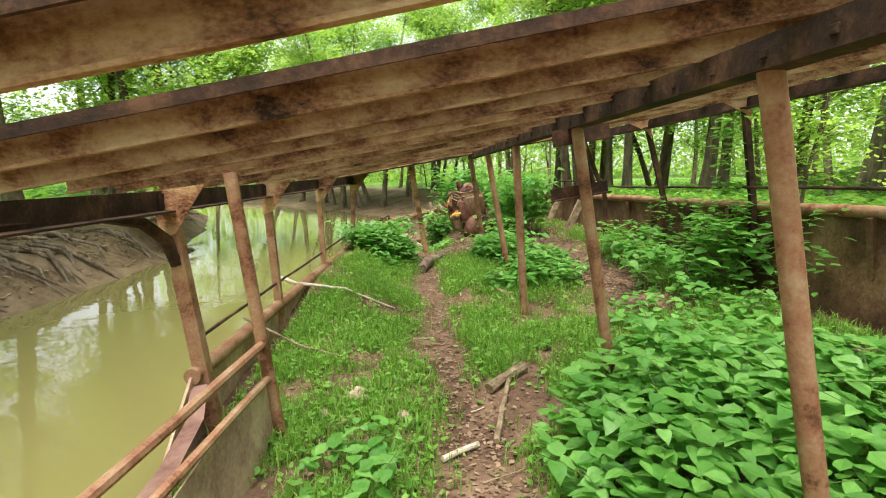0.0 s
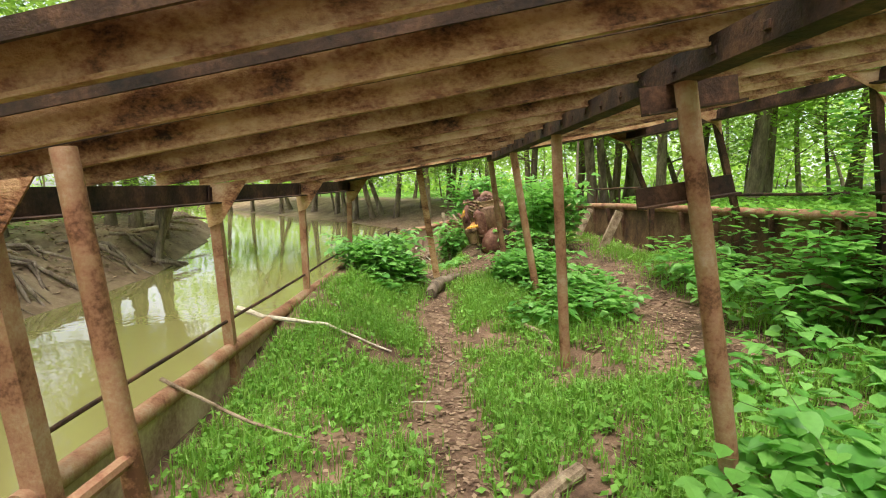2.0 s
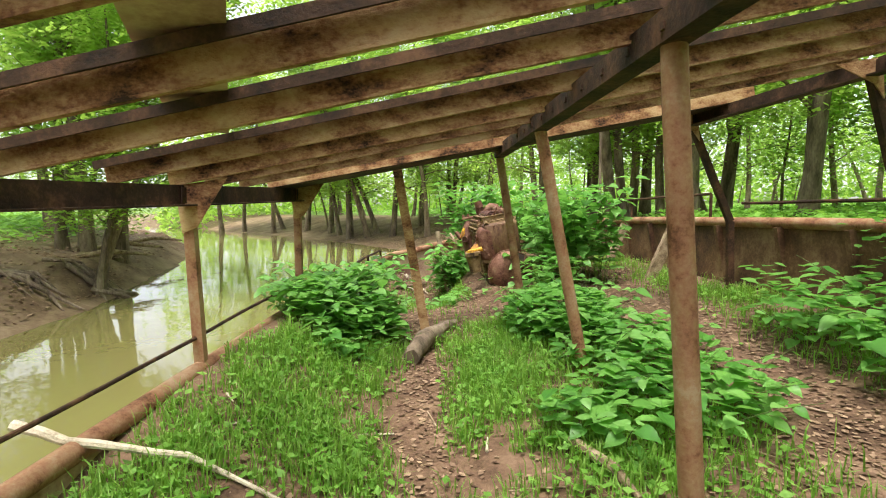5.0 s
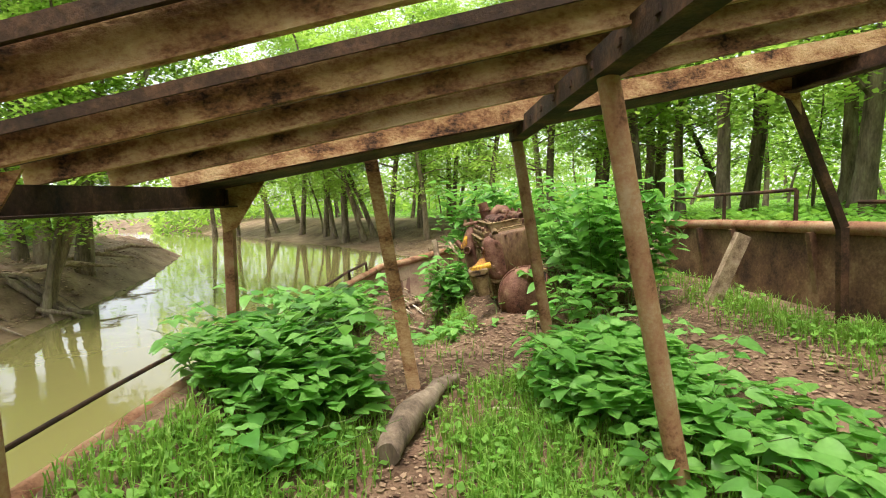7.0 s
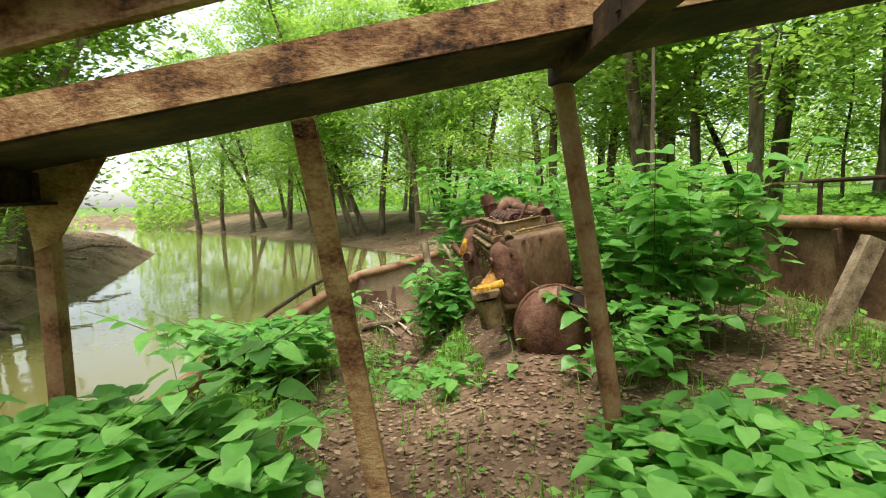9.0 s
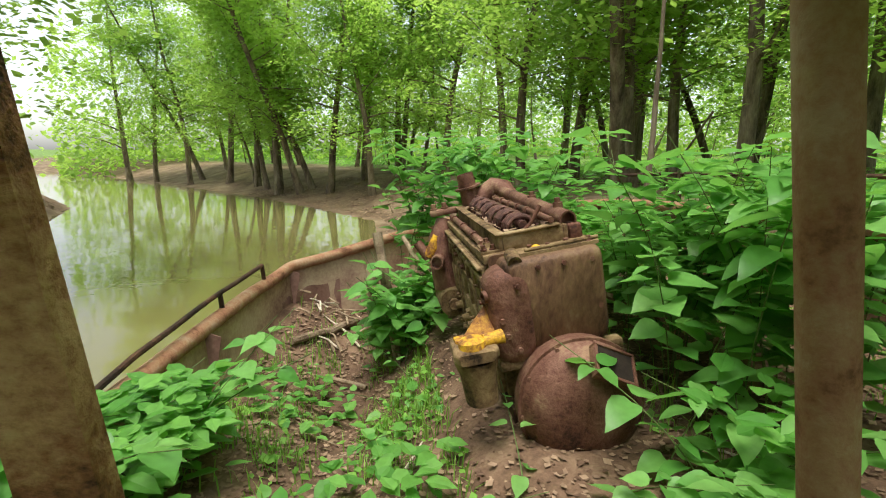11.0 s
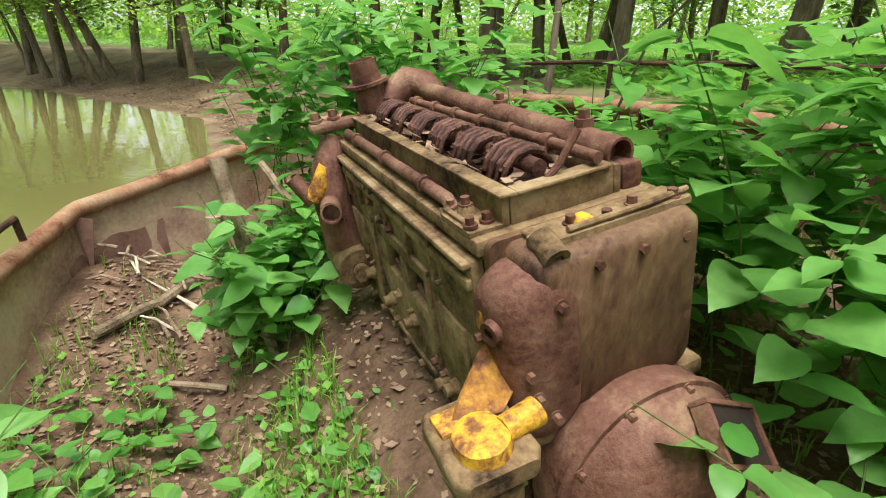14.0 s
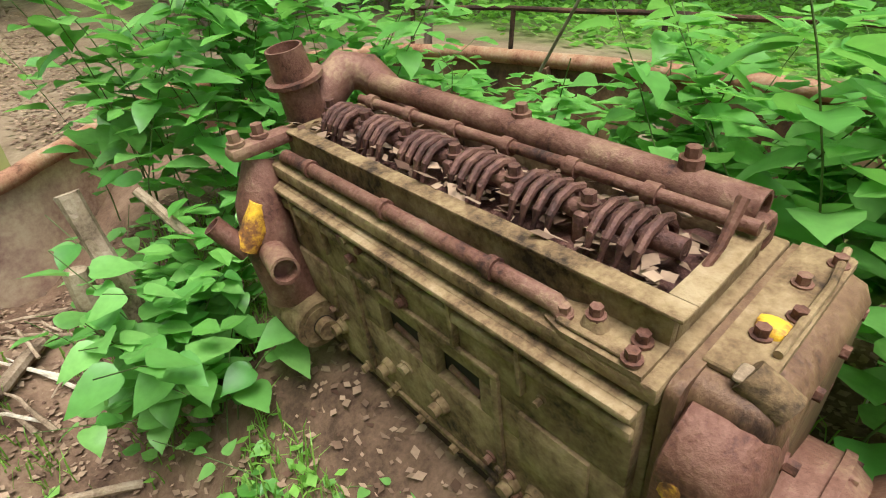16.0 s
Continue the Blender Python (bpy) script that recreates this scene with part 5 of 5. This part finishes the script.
# ---- trees ----
def make_tree(seed, height, radius, lean, low, leaves, leaf, spread):
    """A tapered trunk that forks into limbs, and a crown of loose leaves round their ends."""
    rnd = random.Random(seed)
    e = thing("tree", pose(0, 0, -80), "tall slender broadleaf tree with grey-brown bark", "tree", "woodland trees")
    bm = bmesh.new()
    trunk = [Vector((0, 0, -0.6))]
    d = Vector((lean, rnd.uniform(-0.08, 0.08), 1))
    n = 9
    for k in range(1, n + 1):
        d += Vector((rnd.uniform(-0.09, 0.09), rnd.uniform(-0.09, 0.09), 0.02))
        trunk.append(trunk[-1] + d.normalized() * height / n)
    rr = [radius * (1.5 if k == 0 else 1.05 - 0.9 * k / n) for k in range(n + 1)]
    tube(bm, trunk, rr, 9)
    tips = []
    for k in range(2, n + 1):
        for _ in range(3 if k > 3 else 2):
            p = trunk[k].lerp(trunk[k - 1], rnd.random())
            if p.z < low:
                continue
            a = rnd.uniform(0, 6.28)
            l = spread * rnd.uniform(0.5, 1.0) * (1.15 - 0.6 * k / n)
            q = [p]
            dd = Vector((math.cos(a), math.sin(a), rnd.uniform(0.1, 0.8)))
            for j in range(4):
                dd += Vector((rnd.uniform(-0.3, 0.3), rnd.uniform(-0.3, 0.3), rnd.uniform(-0.25, 0.15)))
                q.append(q[-1] + dd.normalized() * l / 4)
                tips.append((q[-1], 0.35 + 0.12 * l))
            r0 = max(0.015, rr[k] * 0.4)
            tube(bm, q, [r0, r0 * 0.7, r0 * 0.5, r0 * 0.3, r0 * 0.12], 5, False)
    tips.append((trunk[-1], 0.8))
    part("trunk", bm, M_BARK, e, smooth=True)
    verts, faces = [], []
    shape = small_leaf(leaf * 0.7, leaf * 1.3, 0.0, 0.6)
    while len(faces) < leaves:
        c, r = rnd.choice(tips)
        o = Vector((rnd.gauss(0, 1), rnd.gauss(0, 1), rnd.gauss(0, 0.55))) * r
        for _ in range(6):
            shape(rnd, c + o + Vector((rnd.gauss(0, 0.16), rnd.gauss(0, 0.16), rnd.gauss(0, 0.09))), verts, faces)
    raw("crown", verts, faces, M_CROWN, e)
    return e


TREES = [make_tree(41, 15, 0.2, 0.05, 2.4, 10000, 0.17, 4.2), make_tree(42, 13, 0.16, 0.28, 2.4, 9000, 0.17, 3.6), make_tree(43, 17, 0.26, -0.06, 2.8, 11000, 0.18, 4.8),
         make_tree(44, 9, 0.09, -0.12, 1.6, 3800, 0.15, 2.9), make_tree(45, 14, 0.17, -0.3, 2.4, 9000, 0.17, 3.8), make_tree(46, 6, 0.055, 0.1, 0.9, 2800, 0.14, 2.2),
         make_tree(47, 15, 0.2, 0.12, 2.6, 15000, 0.17, 5.2)]
SET = set()


def tree(x, y, v, scale=1.0, turn=0.0, z=None):
    m = pose(x, y, land(x, y) if z is None else z, 0, 0, turn) @ Matrix.Diagonal((scale, scale, scale, 1))
    if v not in SET:
        SET.add(v)
        TREES[v].matrix_world = m
        return
    c = copy_thing(TREES[v], m)
    c.matrix_basis = m


# the trees that stand out by themselves: far bank, high side, low bank
for x, y, v, s, t in ((-3.0, 39, 4, 1.15, 20), (-2.4, 39.6, 4, 1.05, -15), (0.4, 38.5, 0, 0.95, 0), (-5.4, 42, 1, 1.05, 160), (-4.6, 41, 0, 0.8, 160), (-12, 52, 4, 1.1, 0), (-16.7, 55, 0, 1.0, 0), (-11, 55, 1, 1.1, 170), (-20, 58, 2, 0.9, 0), (-7, 46, 3, 1.1, 0), (2.6, 44, 2, 0.9, 0),
                      (7.3, 22.4, 4, 1.2, 25), (7.9, 22.8, 1, 1.1, 200), (8.6, 29, 0, 1.0, 0), (12, 24, 2, 1.0, 40), (13.5, 21.5, 0, 1.1, 90), (10.2, 17.2, 2, 0.85, 10), (15.5, 15, 0, 1.0, 0),
                      (11.8, 12.8, 2, 1.0, 60), (9.6, 11.2, 3, 1.0, 0), (14, 9, 0, 1.0, 20), (9.3, 6.0, 2, 0.8, 0), (12.2, 33, 4, 1.0, 0),
                      (-7.7, 17.5, 1, 0.62, 30), (-7.9, 17.7, 4, 0.7, 160), (-7.6, 17.3, 3, 0.9, 200), (-10.6, 15.5, 2, 0.9, 0), (-10.2, 9.6, 0, 0.95, 30), (-13, 12.5, 2, 1.0, 0), (-9.6, 4.2, 0, 0.9, 0), (-11.5, 22, 0, 0.9, 0), (-14, 27, 1, 1.0, 0), (4.7, 6.15, 5, 0.5, 0), (10.5, 8.6, 6, 0.95, 80), (10.4, 3.2, 6, 1.0, 20), (-10.0, 6.4, 6, 1.0, 0), (-12.5, 9.5, 6, 1.1, 120), (-13.5, 24.5, 6, 1.0, 200), (-9.6, 21.8, 6, 1.1, -10), (-6.5, 44, 6, 1.0, 100), (2.5, 41, 6, 0.95, 10), (9.5, 26.5, 6, 1.0, 300), (14.5, 18.5, 6, 1.0, 40), (-9.8, 20.5, 0, 1.0, 200), (-1.5, 37.5, 6, 1.0, 40), (-4.5, 40, 6, 1.05, 130), (0.8, 34, 6, 0.8, 250), (-9, 47, 6, 1.1, 10), (4.5, 36, 6, 1.0, 70), (6.5, 31, 6, 0.9, 190), (-12.5, 50, 6, 1.0, 300), (5.5, 25.5, 6, 0.85, 120), (8.5, 19.5, 6, 0.9, 260), (9.5, 23.5, 6, 0.9, 120)):
    tree(x, y, v, s, t)
rnd = random.Random(77)
stood = []
while len(stood) < 102:
    x, y = rnd.uniform(-42, 42), rnd.uniform(-14, 66)
    d, side = creek_gap(x, y)
    if d < (3.5 if side < 0 else 7.5) or (-3 < x < 7.5 and y < 24) or (x < 9 and y < 12 and side > 0) or min([9] + [math.hypot(x - a, y - b) for a, b in stood]) < 2.9:
        continue
    if -40 < x < -12 and 30 < y < 66 and side < 0 and rnd.random() < 0.6:
        continue
    stood.append((x, y))
    tree(x, y, rnd.choice([0, 1, 2, 3, 3, 4, 5, 5]), rnd.uniform(0.8, 1.2), rnd.uniform(0, 360))


# a thin sapling by the bow
stick("sapling", [(4.5, 16.2, 0.8), (4.55, 16.2, 2.0), (4.5, 16.1, 4.2)], [0.05, 0.04, 0.02], M_BARK, "thin bare young tree trunk beyond the gunwale", "tree")
stick("fallen_limb", [(3.5, 14.0, 1.0), (3.3, 13.5, 1.7), (3.16, 12.97, 2.02), (3.2, 13.1, 1.8)], [0.012, 0.01, 0.008, 0.004], M_BARK, "dead bent limb arching over the bow rail")
for k, (x, y, a) in enumerate(((-9.6, 19.5, 0.6), (-10.4, 22, 0.2), (-9.0, 14, 2.2), (0.8, 31, 0.5), (-9.4, 11.3, 1.0), (-11.5, 26.0, 0.8))):
    z = max(WATER, land(x, y))
    stick("driftwood", [(x, y, z + 0.1), (x + 0.9 * math.cos(a), y + 0.9 * math.sin(a), z + 0.25), (x + 2.0 * math.cos(a), y + 2 * math.sin(a), z + 0.08)], [0.09, 0.08, 0.03], M_WOOD, "bare driftwood limb stranded on the mud bank")
rnd = random.Random(9)
for k in range(64):
    x, y = rnd.uniform(-8.6, -6.9), rnd.uniform(6.5, 18)
    a = rnd.uniform(-1.5, 1.9)
    thick = rnd.uniform(0.35, 1.0)
    stick("tree_root", [(x - 0.6, y, land(x - 0.6, y) + 0.1), (x, y + 0.2, land(x, y) + 0.12), (x + 0.6, y + 0.3 * a, land(x + 0.6, y) - 0.05)], [0.07 * thick, 0.055 * thick, 0.02 * thick], M_BARK, "exposed tree root on the eroded mud bank", "root")


# distant woods, closing the view all round
def far_leaf(rnd):
    a = rnd.uniform(0, 2 * math.pi)
    r = 52 + 30 * rnd.random()
    x, y = r * math.cos(a), 18 + r * math.sin(a)
    ang = math.atan2(y - 8, x)
    if 2.05 < ang < 2.3 and rnd.random() < 0.9:
        return None
    h = 0.2 + 16 * rnd.random() ** 1.5
    if h > 6 and noise.noise(Vector((x * 0.13, y * 0.13, h * 0.22))) + 0.2 < rnd.uniform(-0.3, 0.3):
        return None
    return (x, y, land(x, y) + h)


scatter("far_woods", 150000, 51, far_leaf, small_leaf(0.35, 0.75, 0.2, 0.9), M_CROWN, "distant green woodland", "woods")
